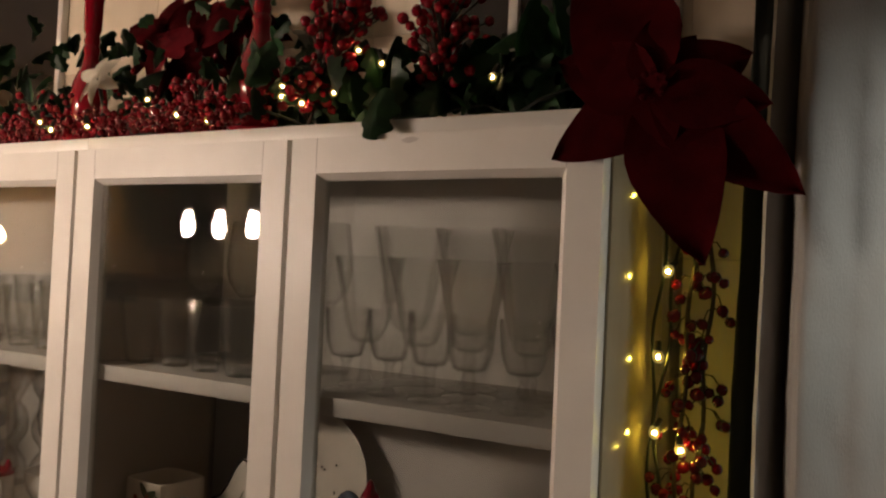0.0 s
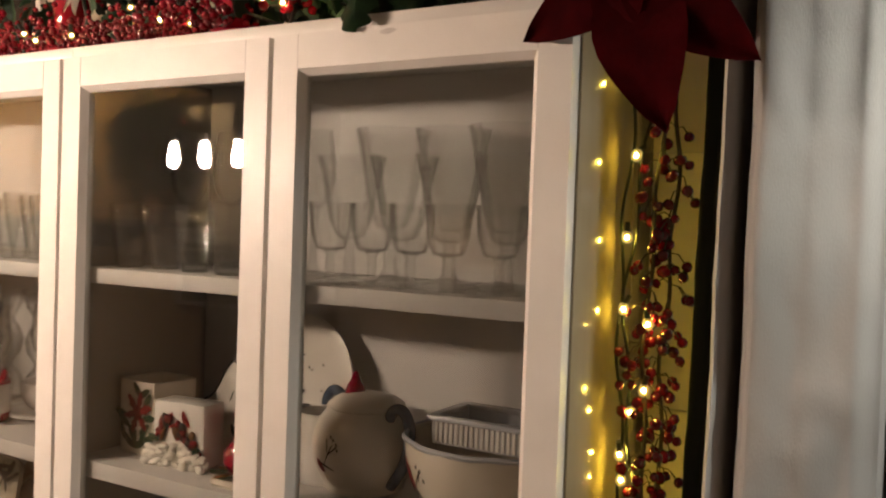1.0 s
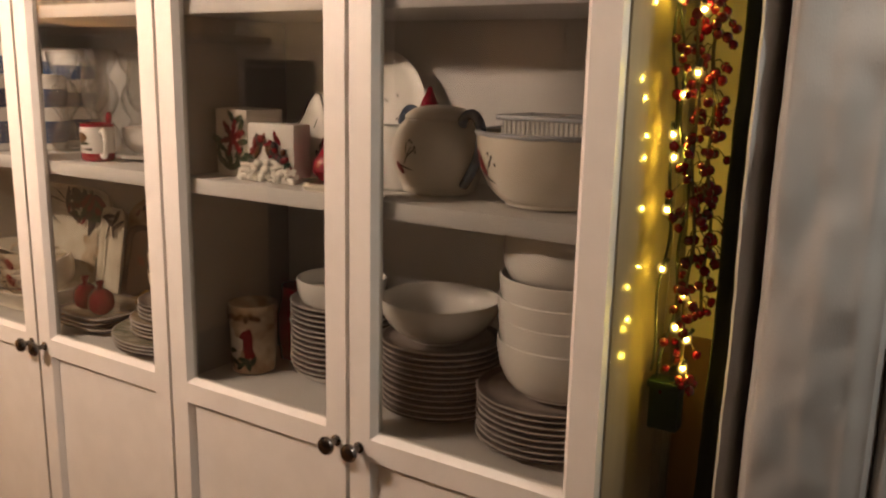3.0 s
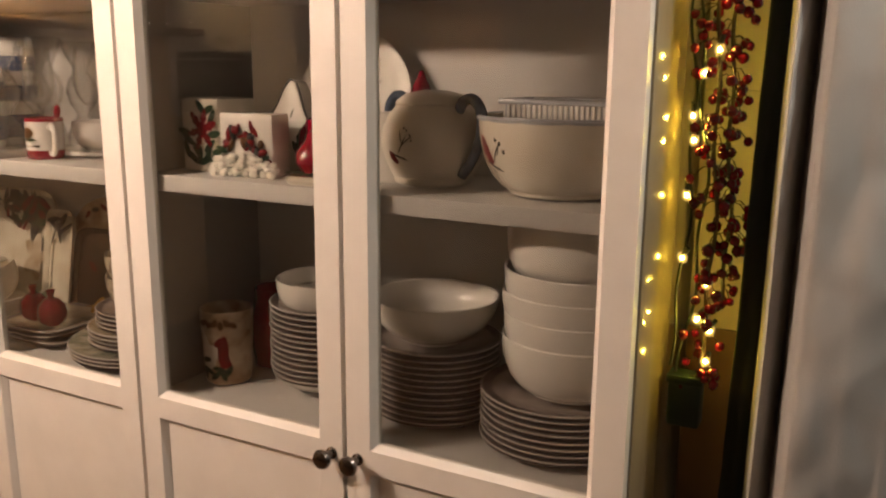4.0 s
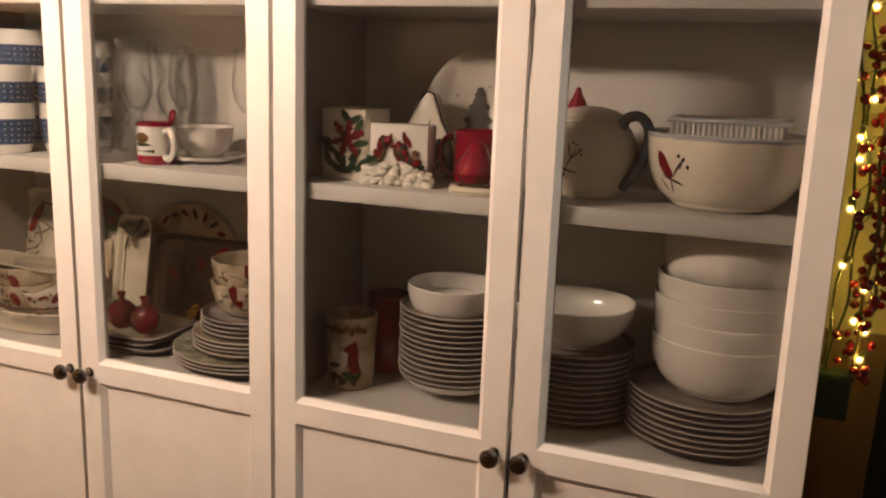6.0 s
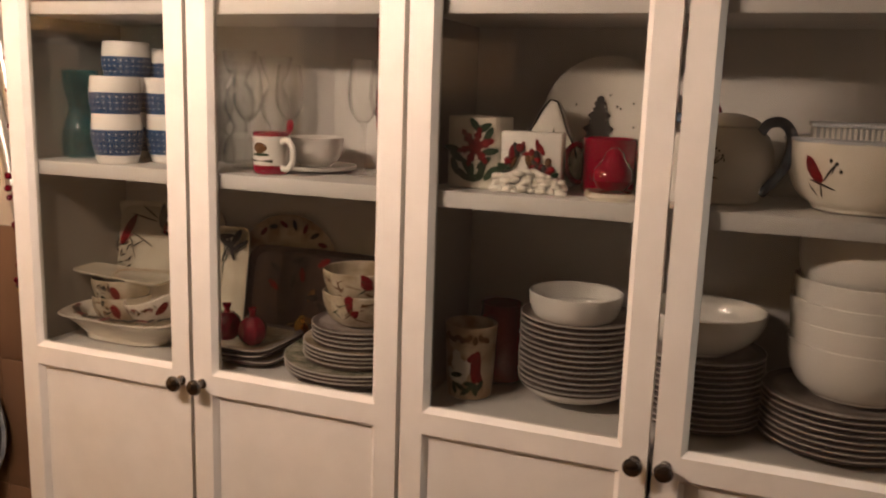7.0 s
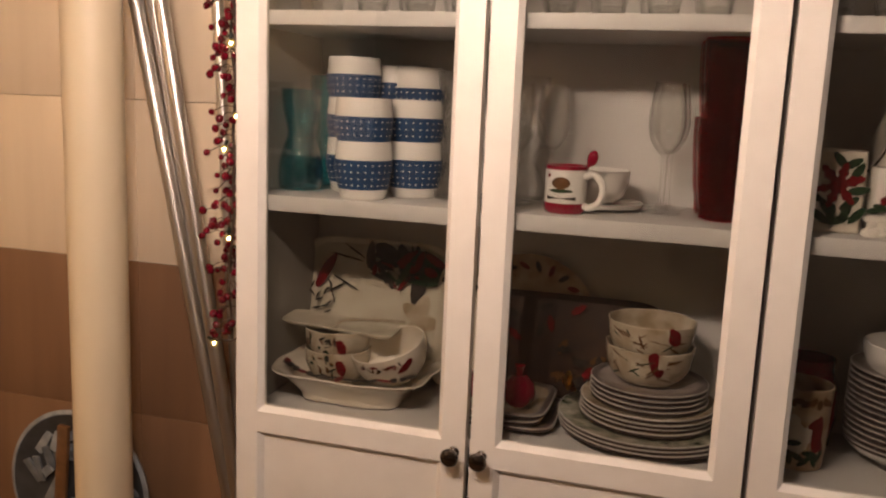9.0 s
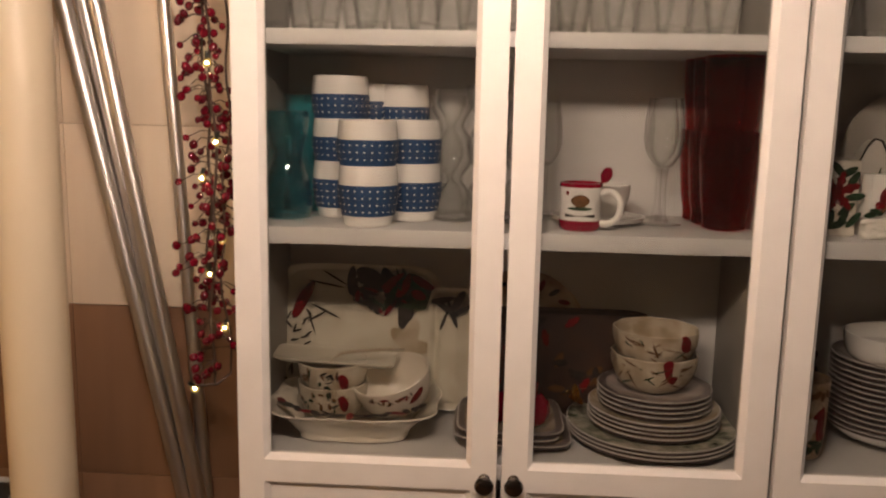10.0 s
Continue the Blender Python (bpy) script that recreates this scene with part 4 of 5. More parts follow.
for k in range(16):
    motif_round(o, line, random.uniform(-125, -55), random.uniform(0.046, 0.061), turn2(leaf_shape(random.uniform(0.002, 0.005), random.uniform(0.008, 0.017)), random.uniform(0, 180)), (M_MOTIF_DARK, M_MOTIF_BROWN, M_MOTIF_RED)[k % 3], "leaf_motif", 0.0008 + 0.00004 * k)

# square plates with a jar and two red ornaments
sq = plate_meshes("square_plate", 0.086, 0.012, M_MOTTLED, M_UNDER, square=0.6)
plate_stack(-1.180, 0.150, SHELF_LOW + 0.001, 3, 0.010, sq, "square patterned plate with shade-dark underside", "square plates", 0.011, "square_plate")
for x, y, r in ((-1.146, 0.110, 0.027), (-1.207, 0.118, 0.027)):
    o = thing("red_ornament", "glossy dark red ribbed fruit-shaped ornament on square plates", "ornament", pose(x, y, SHELF_LOW + 0.0345))
    part("body", lathe([(0, 0), (0.014, 0), (r * 0.9, 0.010), (r, 0.024), (r * 0.88, 0.040), (0.012, 0.052), (0, 0.053)], 40, wave=lambda a, i: 1 + 0.03 * math.cos(8 * a)), M_RED, o)
    part("crown", lathe([(0, 0.050), (0.007, 0.051), (0.005, 0.057), (0.009, 0.068), (0.006, 0.066), (0, 0.060)], 20), M_DEEP_RED, o, "short flared red crown")

# patterned plates with two bowls
hol = plate_meshes("holly_plate", 0.138, 0.014, M_HOLLY_PLATE, M_UNDER, mat_edge=M_HOLLY_PLATE)
top = plate_stack(-0.948, 0.165 - 0.004, SHELF_LOW + 0.001, 3, 0.0072, hol, "large dinner plate patterned with green leaves", "patterned plates")
mid = plate_meshes("cream_plate", 0.107, 0.013, M_MOTTLED, M_UNDER, mat_edge=M_MOTTLED)
top = plate_stack(-0.944, 0.163, top, 4, 0.0076, mid, "cream and brown patterned plate", "patterned plates")
sid = plate_meshes("side_plate", 0.092, 0.011, M_PLATE, M_UNDER)
top = plate_stack(-0.944, 0.163, top + 0.001, 4, 0.0083, sid, "small cream plate with shade-dark underside", "patterned plates")
for k in range(2):
    o, line = bowl("cereal_bowl", "cream scalloped bowl painted with red motifs", -0.948, 0.163, top + 0.001 + 0.040 * k, 0.070 - 0.001 * k, 0.060, 0.038, M_MOTTLED, "painted bowls", 0.5, wave=lambda a, i: 1 + (0.02 * math.sin(9 * a) if 9 < i < 16 else 0))
    motif_round(o, line, -78 + 20 * k, 0.044 + 0.004 * k, turn2(drop_shape(0.028, 0.044 - 0.010 * k), 200 + 20 * k), M_MOTIF_RED, "red_motif")
    for k2 in range(20):
        motif_round(o, line, random.uniform(-165, -25), random.uniform(0.018, 0.056), turn2(leaf_shape(random.uniform(0.0018, 0.004), random.uniform(0.014, 0.034)), random.uniform(20, 140)), (M_MOTIF_BROWN, M_MOTIF_BROWN, M_MOTIF_GREEN)[k2 % 3], "twig_motif", 0.0005 + 0.00002 * k2)
o = oblong_tray("dark_tray", "dark lacquered tray with a gold autumn print leaning at the back", 0.32, 0.19, 0.012, M_DARK_TRAY, pose(-1.088, 0.255, SHELF_LOW + 0.098, 78))
for k in range(16):
    motif_up(o, random.uniform(-0.10, 0.06), random.uniform(-0.07, 0.07), 0.0138 + 0.0003 * k, turn2(leaf_shape(0.014, 0.03, 0, 1), random.uniform(0, 180)), (M_MOTIF_BROWN, M_MOTIF_DARK, M_MOTIF_DARK, M_MOTIF_RED)[k % 4], "leaf_motif")
o = thing("display_plate", "cream patterned round plate standing behind a dark tray", "plate", pose(-1.165, 0.276, SHELF_LOW + 0.135, 84))
part("body", lathe([(0, 0), (0.07, 0), (0.12, 0.008), (0.121, 0.0105), (0.07, 0.006), (0, 0.005)], 48), M_CANDLE, o)
for k in range(9):
    motif_up(o, 0.1 * math.cos(0.2 + k * 0.25), 0.1 * math.sin(0.2 + k * 0.25), 0.0105 + 0.0002 * k, turn2(leaf_shape(0.010, 0.022), 40 * k), (M_MOTIF_RED, M_MOTIF_DARK)[k % 2], "leaf_motif")
o = thing("gold_sprig", "small gilded leaf sprig lying on the plates", "decoration", pose(-1.078, 0.168, SHELF_LOW + 0.052))
for k in range(7):
    part("leaf", fan(lambda u, v: (u, v, 0.006 * math.cos(60 * u) + 0.1 * abs(v)), turn2(leaf_shape(0.016, 0.04), 40 * k)), M_GOLD, o, "", pose(0.008 * math.cos(k), 0.01 * math.sin(k), 0.003 * k, random.uniform(-30, 30), random.uniform(-30, 30), 0))

# ---- upper shelf: rows of drinking glasses
TUM = [(0.0185, 0), (0.0205, 0.002), (0.0215, 0.014), (0.027, 0.05), (0.0325, 0.098)]
bm_t = vessel(TUM, 0.0022, 40, wave=lambda a, i: 1 + 0.018 * math.cos(10 * a) * (2 < i < 9))
me_tum = link("body", bm_t, M_GLASS)
me_thick = link("base", lathe([(0, 0.001), (0.0182, 0.001), (0.0195, 0.013), (0.012, 0.016), (0, 0.0165)], 40), M_GLASS)


def tumbler(x, y, z, s=1.0):
    ob = thing("tumbler", "clear glass tumbler with a thick base", "glass", pose(x, y, z, 0, 0, random.uniform(0, 90)) @ Matrix.Diagonal((s, s, s, 1)), "rows of drinking glasses")
    share("body", me_tum, ob, Matrix()), share("base", me_thick, ob, Matrix(), "thick glass base")


for k in range(10):
    tumbler(-1.553 + 0.0735 * k + random.uniform(-0.004, 0.004), 0.085 + random.uniform(-0.01, 0.01), SHELF_UP, random.uniform(0.95, 1.1))
for k in range(9):
    tumbler(-1.52 + 0.0775 * k + random.uniform(-0.006, 0.006), 0.175 + random.uniform(-0.01, 0.01), SHELF_UP, random.uniform(1.05, 1.25))
for k in range(5):
    tumbler(-0.742 + 0.069 * k, 0.09 + random.uniform(-0.01, 0.01), SHELF_UP, random.uniform(0.9, 1.05))
for k in range(4):
    wine(-0.735 + 0.083 * k, 0.195 + 0.01 * (k % 2), SHELF_UP, 0.98, "rows of drinking glasses")
GOB_ST = [(0, 0), (0.038, 0), (0.038, 0.002), (0.014, 0.007), (0.007, 0.02), (0.010, 0.034), (0.006, 0.048), (0.009, 0.068), (0.016, 0.076)]
GOB = [(0.012, 0.072), (0.022, 0.078), (0.031, 0.10), (0.038, 0.14), (0.046, 0.185), (0.052, 0.212)]
for k in range(4):
    glassware("goblet", "large clear cut-glass goblet with flared bowl", -0.345 + 0.090 * k, 0.200 + 0.012 * (k % 2), SHELF_UP, GOB, group="cut-glass goblets", stem=GOB_ST, seg=48, facets=lambda a, i: 1 + 0.045 * math.cos(14 * a) * (i < 9))
for k in range(5):
    glassware("goblet", "large clear cut-glass goblet with flared bowl", -0.372 + 0.078 * k, 0.140 + 0.010 * (k % 2), SHELF_UP, [(0.88 * r, 0.80 * z) for r, z in GOB], group="cut-glass goblets", stem=[(0.88 * r, 0.80 * z) for r, z in GOB_ST], seg=48, facets=lambda a, i: 1 + 0.045 * math.cos(12 * a) * (i < 9))
CORD_ST = [(0, 0), (0.026, 0), (0.026, 0.0016), (0.009, 0.005), (0.0045, 0.014), (0.007, 0.026), (0.004, 0.034), (0.010, 0.044)]
CORD = [(0.008, 0.042), (0.02, 0.047), (0.026, 0.066), (0.029, 0.104)]
for k in range(6):
    glassware("cordial_glass", "small clear stemmed glass in a front row", -0.360 + 0.0605 * k, 0.082 + random.uniform(-0.012, 0.012), SHELF_UP, CORD, group="small stemmed glasses", stem=CORD_ST, seg=48, facets=lambda a, i: 1 + 0.03 * math.cos(12 * a))

# ---------------------------------------------------------------- curtain and lining at the side
def hanging(name, label, category, x0, x1, y, amp, waves, z0, z1, mat, flare, phase=0.0, n=110):
    bm = bmesh.new()
    rows = []
    for j in range(161):
        h = j / 160
        z = z1 + (z0 - z1) * h
        row = []
        for i in range(n + 1):
            u = i / n
            x = x0 - flare * h * (1 - u) + (x1 - x0 + flare * 0.4 * h) * u
            if isinstance(waves, list):
                k = max(q for q in range(len(waves) - 1) if waves[q][0] <= u)
                f = (u - waves[k][0]) / (waves[k + 1][0] - waves[k][0])
                fold = waves[k][1] + (waves[k + 1][1] - waves[k][1]) * f * f * (3 - 2 * f)
                fold += 0.004 * h * math.sin(11 * u + 3 * h) + 0.006 * noise.noise(Vector((u * 2.2 + h * 8, h * 14, 1))) + 0.0045 * noise.noise(Vector((u * 4.5 + h * 14, h * 42, 5))) + 0.0026 * noise.noise(Vector((u * 9 - h * 30, h * 95, 9)))
            else:
                fold = math.sin(2 * math.pi * waves * u + phase) + 0.35 * math.sin(2 * math.pi * waves * 2.3 * u + 1.3 + 0.8 * h)
            yy = y + amp * fold * (1 if isinstance(waves, list) else 0.7 + 0.3 * h) + 0.004 * math.sin(9 * u + 14 * h) + 0.0025 * noise.noise(Vector((u * 4, h * 34, 3)))
            row.append(bm.verts.new((x, yy, z)))
        rows.append(row)
    for a, b in zip(rows, rows[1:]):
        for i in range(n):
            bm.faces.new((a[i], a[i + 1], b[i + 1], b[i]))
    ob = solid(name, bm, mat, label, category)
    th = ob.modifiers.new("cloth_thickness", "SOLIDIFY")
    th.thickness = 0.002
    part("heading_tape", box(x0, x1, y + 0.112, y + 0.118, z1 - 0.03, z1 + 0.002), mat, ob)
    return ob


FOLDS = [(0.0, 0.128), (0.03, 0.095), (0.06, 0.052), (0.085, 0.060), (0.11, 0.090), (0.14, 0.112), (0.20, 0.060), (0.25, 0.040), (0.45, 0.050), (0.66, 0.064), (0.77, 0.084), (0.81, 0.118), (0.86, 0.098), (0.93, 0.112), (1.0, 0.135)]
hanging("curtain", "long grey linen curtain hanging in soft folds", "curtain", 0.131, 0.325, 0.0, 1.0, FOLDS, 0.012, 2.42, M_CURTAIN, 0.026)
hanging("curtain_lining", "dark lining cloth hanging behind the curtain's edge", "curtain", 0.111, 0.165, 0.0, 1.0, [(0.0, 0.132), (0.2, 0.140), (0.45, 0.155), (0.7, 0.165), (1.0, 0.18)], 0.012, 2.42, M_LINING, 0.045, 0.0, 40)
rail = thing("curtain_rail", "thin white metal rail for the curtain", "curtain rail", pose(0, 0, 0))
part("bar", tube([(0.08, 0.11, 2.43), (0.6, 0.11, 2.43)], 0.010, 12), M_STEEL, rail)
part("bracket", box(0.2, 0.215, 0.11, 0.302, 2.424, 2.438), M_STEEL, rail)


# ---------------------------------------------------------------- berry garlands and fairy lights
me_berry = link("berry", lathe([(0, -0.0052), (0.003, -0.0047), (0.0052, -0.001), (0.0052, 0.0015), (0.0035, 0.0045), (0.0015, 0.0052), (0.0012, 0.0064), (0, 0.0062)], 10), M_BERRY)
me_fairy = link("bulb", ball(0.0026, None, 2), M_FAIRY)
me_fairy_left = link("bulb", ball(0.0024, None, 2), M_FAIRY_LEFT)
me_fairy_top = link("bulb", ball(0.0019, None, 2), M_FAIRY_TOP)
me_halo = link("cap", lathe([(0, -0.0070), (0.0030, -0.0062), (0.0056, -0.003), (0.0062, 0.001), (0.0050, 0.005), (0.0030, 0.0072), (0, 0.0078)], 14), M_HALO)


def wiggle(x, y, z_top, z_bot, amp, seed, n=40):
    r = random.Random(seed)
    p, q = r.uniform(0, 6), r.uniform(0, 6)
    return [(x + amp * math.sin(p + 9 * i / n) + 0.5 * amp * math.sin(q + 31 * i / n), y + amp * math.cos(q + 8 * i / n), z_top + (z_bot - z_top) * i / n) for i in range(n + 1)]


def berry_garland(label, x, y, z_top, z_bot, n, seed, side, over, reach=0.028):
    ob = thing("berry_garland", label, "garland")
    r = random.Random(seed)
    stems = [wiggle(x + dx, y + dy, z_top, z_bot + dz, 0.006, seed + k) for k, (dx, dy, dz) in enumerate(((0, 0, 0), (0.014 * side, 0.02, 0.12)))]
    for s in stems:
        part("stem", tube(over + s, 0.0026, 6), M_STEM, ob)
    twigs = bmesh.new()
    for k in range(n):
        s = stems[k % 2]
        f = (k + r.random()) / n
        f = 0.14 + 0.86 * f ** (0.85)
        i = min(len(s) - 1, int(f * (len(s) - 1)))
        p = Vector(s[i])
        a, d = r.uniform(0, 6.28), r.uniform(0.008, reach)
        e = p + Vector((d * math.cos(a), 0.7 * d * math.sin(a), -r.uniform(0.0, 0.022)))
        e.x = max(e.x, 0.012) if side > 0 else min(e.x, -1.612)
        mid = (p + e) / 2 + Vector((0, 0, 0.006))
        tube([p, mid, e], 0.0009, 5, twigs)
        share("berry", me_berry, ob, pose(e.x, e.y, e.z, r.uniform(100, 240), r.uniform(-40, 40), 0) @ Matrix.Diagonal((*[r.uniform(0.95, 1.4)] * 3, 1)))
    tagged(part("twig", twigs, M_STEM, ob, "thin curling twigs"), kind="stuff")
    return ob


def string_lights(label, places, wires, me, mat_wire):
    ob = thing("string_lights", label, "string lights")
    for w in wires:
        part("wire", tube(w, 0.0021, 6), mat_wire, ob)
    sock = link("socket", lathe([(0, -0.014), (0.003, -0.014), (0.0034, -0.002), (0.002, 0), (0, 0)], 10), M_WIRE)
    for x, y, z in places:
        bulb = share("bulb", me, ob, pose(x, y, z), "glowing small bulb")
        # Added shell, glowing faintly as the bulb's halo.
        share("cap", me_halo, bulb, pose(0, 0, 0, random.uniform(-30, 30), random.uniform(-30, 30)) @ Matrix.Diagonal((*[0.75 if me is me_fairy_top else 1.0] * 3, 1)), "yellow halo shell added round the bulb")
        share("socket", sock, ob, pose(x, y, z + 0.0035, 180 + random.uniform(-40, 40), random.uniform(-40, 40), 0))
    return ob


RIGHT = [(0.014, 1.95), (0.013, 1.767), (0.012, 1.685), (0.041, 1.670), (0.039, 1.595), (0.025, 1.568), (0.014, 1.518), (0.017, 1.489), (0.013, 1.422), (0.013, 1.344), (0.044, 1.314), (0.052, 1.255), (0.036, 1.268), (0.02, 1.86), (0.05, 1.215)]
lights = string_lights("green-wired fairy lights glowing yellow beside the cabinet", [(x + 0.006, 0.133, z) for x, z in RIGHT],
                       [[(-0.06, 0.13, 2.026), (-0.012, 0.13, 2.03), (0.008, 0.13, 2.02)] + wiggle(0.016, 0.14, 1.99, 1.20, 0.007, 3, 60),
                        [(-0.05, 0.15, 2.026), (-0.01, 0.15, 2.03), (0.012, 0.15, 2.02)] + wiggle(0.028, 0.146, 1.99, 1.19, 0.009, 8, 60)], me_fairy, M_WIRE)
bm = box(0.010, 0.052, 0.14, 0.168, 1.118, 1.186, edge=0.004)
box(0.008, 0.054, 0.137, 0.171, 1.177, 1.188, bm, 0.002)
part("battery_box", bm, M_BOX, lights, "dark green battery box")
berry_garland("hanging garland of dark red berries on brown stems", 0.048, 0.138, 2.0, 1.17, 210, 21, 1, [(-0.03, 0.14, 2.027), (0.02, 0.14, 2.028)])
LEFT = [(-1.664, 1.647), (-1.653, 1.527), (-1.677, 1.470), (-1.646, 1.373), (-1.668, 1.317), (-1.646, 1.230), (-1.698, 1.125), (-1.655, 1.78), (-1.67, 1.9)]
string_lights("fairy lights hanging beside the cabinet", [(x, 0.1, z) for x, z in LEFT], [[(-1.57, 0.1, 2.026), (-1.60, 0.1, 2.03), (-1.618, 0.1, 2.01)] + wiggle(-1.640, 0.105, 1.98, 1.15, 0.008, 5, 60) + [(-1.66, 0.1, 1.135), (-1.696, 0.1, 1.130)]], me_fairy_left, M_STEM)
berry_garland("hanging garland of red berries at the cabinet's end", -1.662, 0.105, 2.0, 1.13, 250, 44, -1, [(-1.58, 0.1, 2.027), (-1.62, 0.1, 2.028)], 0.052)

# ---------------------------------------------------------------- on top of the cabinets
ROOF = 2.021
# bead garland along the front edge
verts, faces = [], []
rb = random.Random(5)
tmp = ball(1, None, 1)
sph_v = [tuple(v.co) for v in tmp.verts]
sph_f = [tuple(v.index for v in f.verts) for f in tmp.faces]
tmp.free()
for k in range(2000):
    x = -1.58 + 1.10 * rb.random()
    c = (x, 0.05 + rb.gauss(0, 0.026) + 0.01 * math.sin(14 * x), ROOF + 0.005 + abs(rb.gauss(0, 0.024)))
    s = rb.uniform(0.003, 0.0062)
    n0 = len(verts)
    verts += [(c[0] + s * a, c[1] + s * b, max(ROOF, c[2] + s * d)) for a, b, d in sph_v]
    faces += [tuple(n0 + i for i in f) for f in sph_f]
me = bpy.data.meshes.new("bead_garland")
me.from_pydata(verts, [], faces)
me.materials.append(M_TINSEL)
me.shade_smooth()
tagged(new("bead_garland", me), "thick garland of small red beads along the cabinet top", "garland", kind="stuff")

# holly garland: stem with large leaves
HOLLY = []
for k in range(40):
    a = 2 * math.pi * k / 40
    v = -0.5 * math.cos(a)
    spike = 1.0 + 0.34 * max(0.0, math.cos(math.pi * (k % 5 - 2.5) / 2.5)) ** 3 - 0.16 * (k % 5 in (0, 4))
    HOLLY.append((0.30 * math.sin(a) * spike, v))


def holly_leaf(w):
    bm = fan(lambda u, v: (u * w, v * w, 0.10 * w * math.cos(5 * u) - 0.22 * w * v * v - 0.25 * w * abs(u)), HOLLY)
    bmesh.ops.solidify(bm, geom=bm.faces, thickness=0.0012)
    return bm


me_leaf = link("leaf", holly_leaf(0.052), M_LEAF)
holly = thing("holly_garland", "artificial holly garland with dark green leaves on the cabinet top", "garland", pose(0, 0, ROOF))
part("stem", tube([(-1.55 + 0.1 * k, 0.11 + 0.02 * math.sin(k * 1.7), 0.012) for k in range(16)], 0.005, 8), M_STEM, holly)
rl = random.Random(12)
for k in range(330):
    x = -1.50 + 1.0 * (k / 120) + rl.uniform(-0.02, 0.02)
    if k > 120:
        x = -0.56 + 0.52 * ((k - 120) / 210) + rl.uniform(-0.02, 0.02)
    hgt = rl.random() ** (1.2 if k > 120 else 0.9)
    share("leaf", me_leaf, holly, pose(x, (0.09 if k > 120 else 0.15) + rl.gauss(0, 0.035), 0.020 + (0.075 if k > 120 else 0.16) * hgt, rl.uniform(20, 110), rl.uniform(-50, 50), rl.uniform(0, 360)) @ Matrix.Diagonal((*[rl.uniform(0.7, 1.25)] * 3, 1)))
for k in range(60):
    x = -1.12 + 0.62 * rl.random()
    share("leaf", me_leaf, holly, pose(x, 0.125 + rl.gauss(0, 0.03), 0.045 + 0.17 * rl.random() ** 1.3, rl.uniform(40, 120), rl.uniform(-60, 60), rl.uniform(-60, 60)) @ Matrix.Diagonal((*[rl.uniform(0.5, 0.85)] * 3, 1)))
share("leaf", me_leaf, holly, pose(-0.272, 0.0, 0.002, 75, 12, 5) @ Matrix.Diagonal((1.25, 1.25, 1.25, 1)))

# berry sprays
me_big = link("berry", lathe([(0, -0.0085), (0.005, -0.0072), (0.0084, -0.001), (0.0082, 0.003), (0.005, 0.0072), (0.0018, 0.0085), (0, 0.008)], 14), M_BERRY_BRIGHT)


def spray(label, x, y, z, n, tall, lean, seed, wide=0.055):
    ob = thing("berry_spray", label, "berry spray", pose(x, y, z))
    r = random.Random(seed)
    st = bmesh.new()
    for k in range(n):
        h = 0.02 + tall * r.random()
        c = Vector((lean * h + r.gauss(0, wide * 0.5), r.gauss(0, 0.022), h))
        base = Vector((lean * h * 0.5, 0, h * 0.5))
        tube([base, (base + c) / 2 + Vector((0, 0, 0.01)), c], 0.0011, 5, st)
        share("berry", me_big, ob, pose(c.x, c.y, c.z, r.uniform(-60, 60), r.uniform(-60, 60), 0) @ Matrix.Diagonal((*[r.uniform(0.55, 0.88)] * 3, 1)))
    tube([(0, 0, -0.01), (lean * tall * 0.5, 0, tall * 0.5), (lean * tall, 0, tall)], 0.002, 6, st)
    part("stem", st, M_STEM, ob)
    return ob


spray("upright spray of glossy red berries above the garland", -0.425, 0.055, ROOF + 0.002, 270, 0.19, 0.42, 3, 0.034)
spray("upright spray of dark red berries above the garland", -0.245, 0.085, ROOF + 0.03, 150, 0.13, 0.05, 9, 0.040)
spray("low spray of red berries among the leaves", -0.635, 0.055, ROOF + 0.005, 50, 0.055, 0.4, 14)
spray("small spray of red berries beside the velvet flower", -0.07, 0.13, ROOF + 0.02, 16, 0.11, 0.1, 17, 0.03)
spray("spray of dark red berries at the back of the garland", -1.12, 0.15, ROOF + 0.005, 30, 0.09, 0.1, 25)

TOPL = [(-0.349, 0.06, 2.118), (-0.306, 0.05, 2.096), (-0.462, 0.05, 2.066), (-0.470, 0.06, 2.082), (-0.552, 0.012, 2.032), (-0.796, 0.012, 2.036), (-0.71, 0.045, 2.077), (-0.41, 0.03, 2.05), (-0.36, 0.03, 2.06), (-0.62, 0.02, 2.045), (-0.88, 0.012, 2.035), (-0.68, 0.03, 2.05), (-0.16, 0.06, 2.07), (-0.58, 0.09, 2.08), (-1.02, 0.02, 2.04), (-1.2, 0.03, 2.04), (-0.92, 0.02, 2.05)]
string_lights("warm fairy lights wound through the holly and beads", TOPL, [[(-1.5 + 0.03 * k, 0.06 + 0.03 * math.sin(k * 0.9), ROOF + 0.014 + 0.012 * math.cos(k * 1.3)) for k in range(50)]], me_fairy_top, M_WIRE)


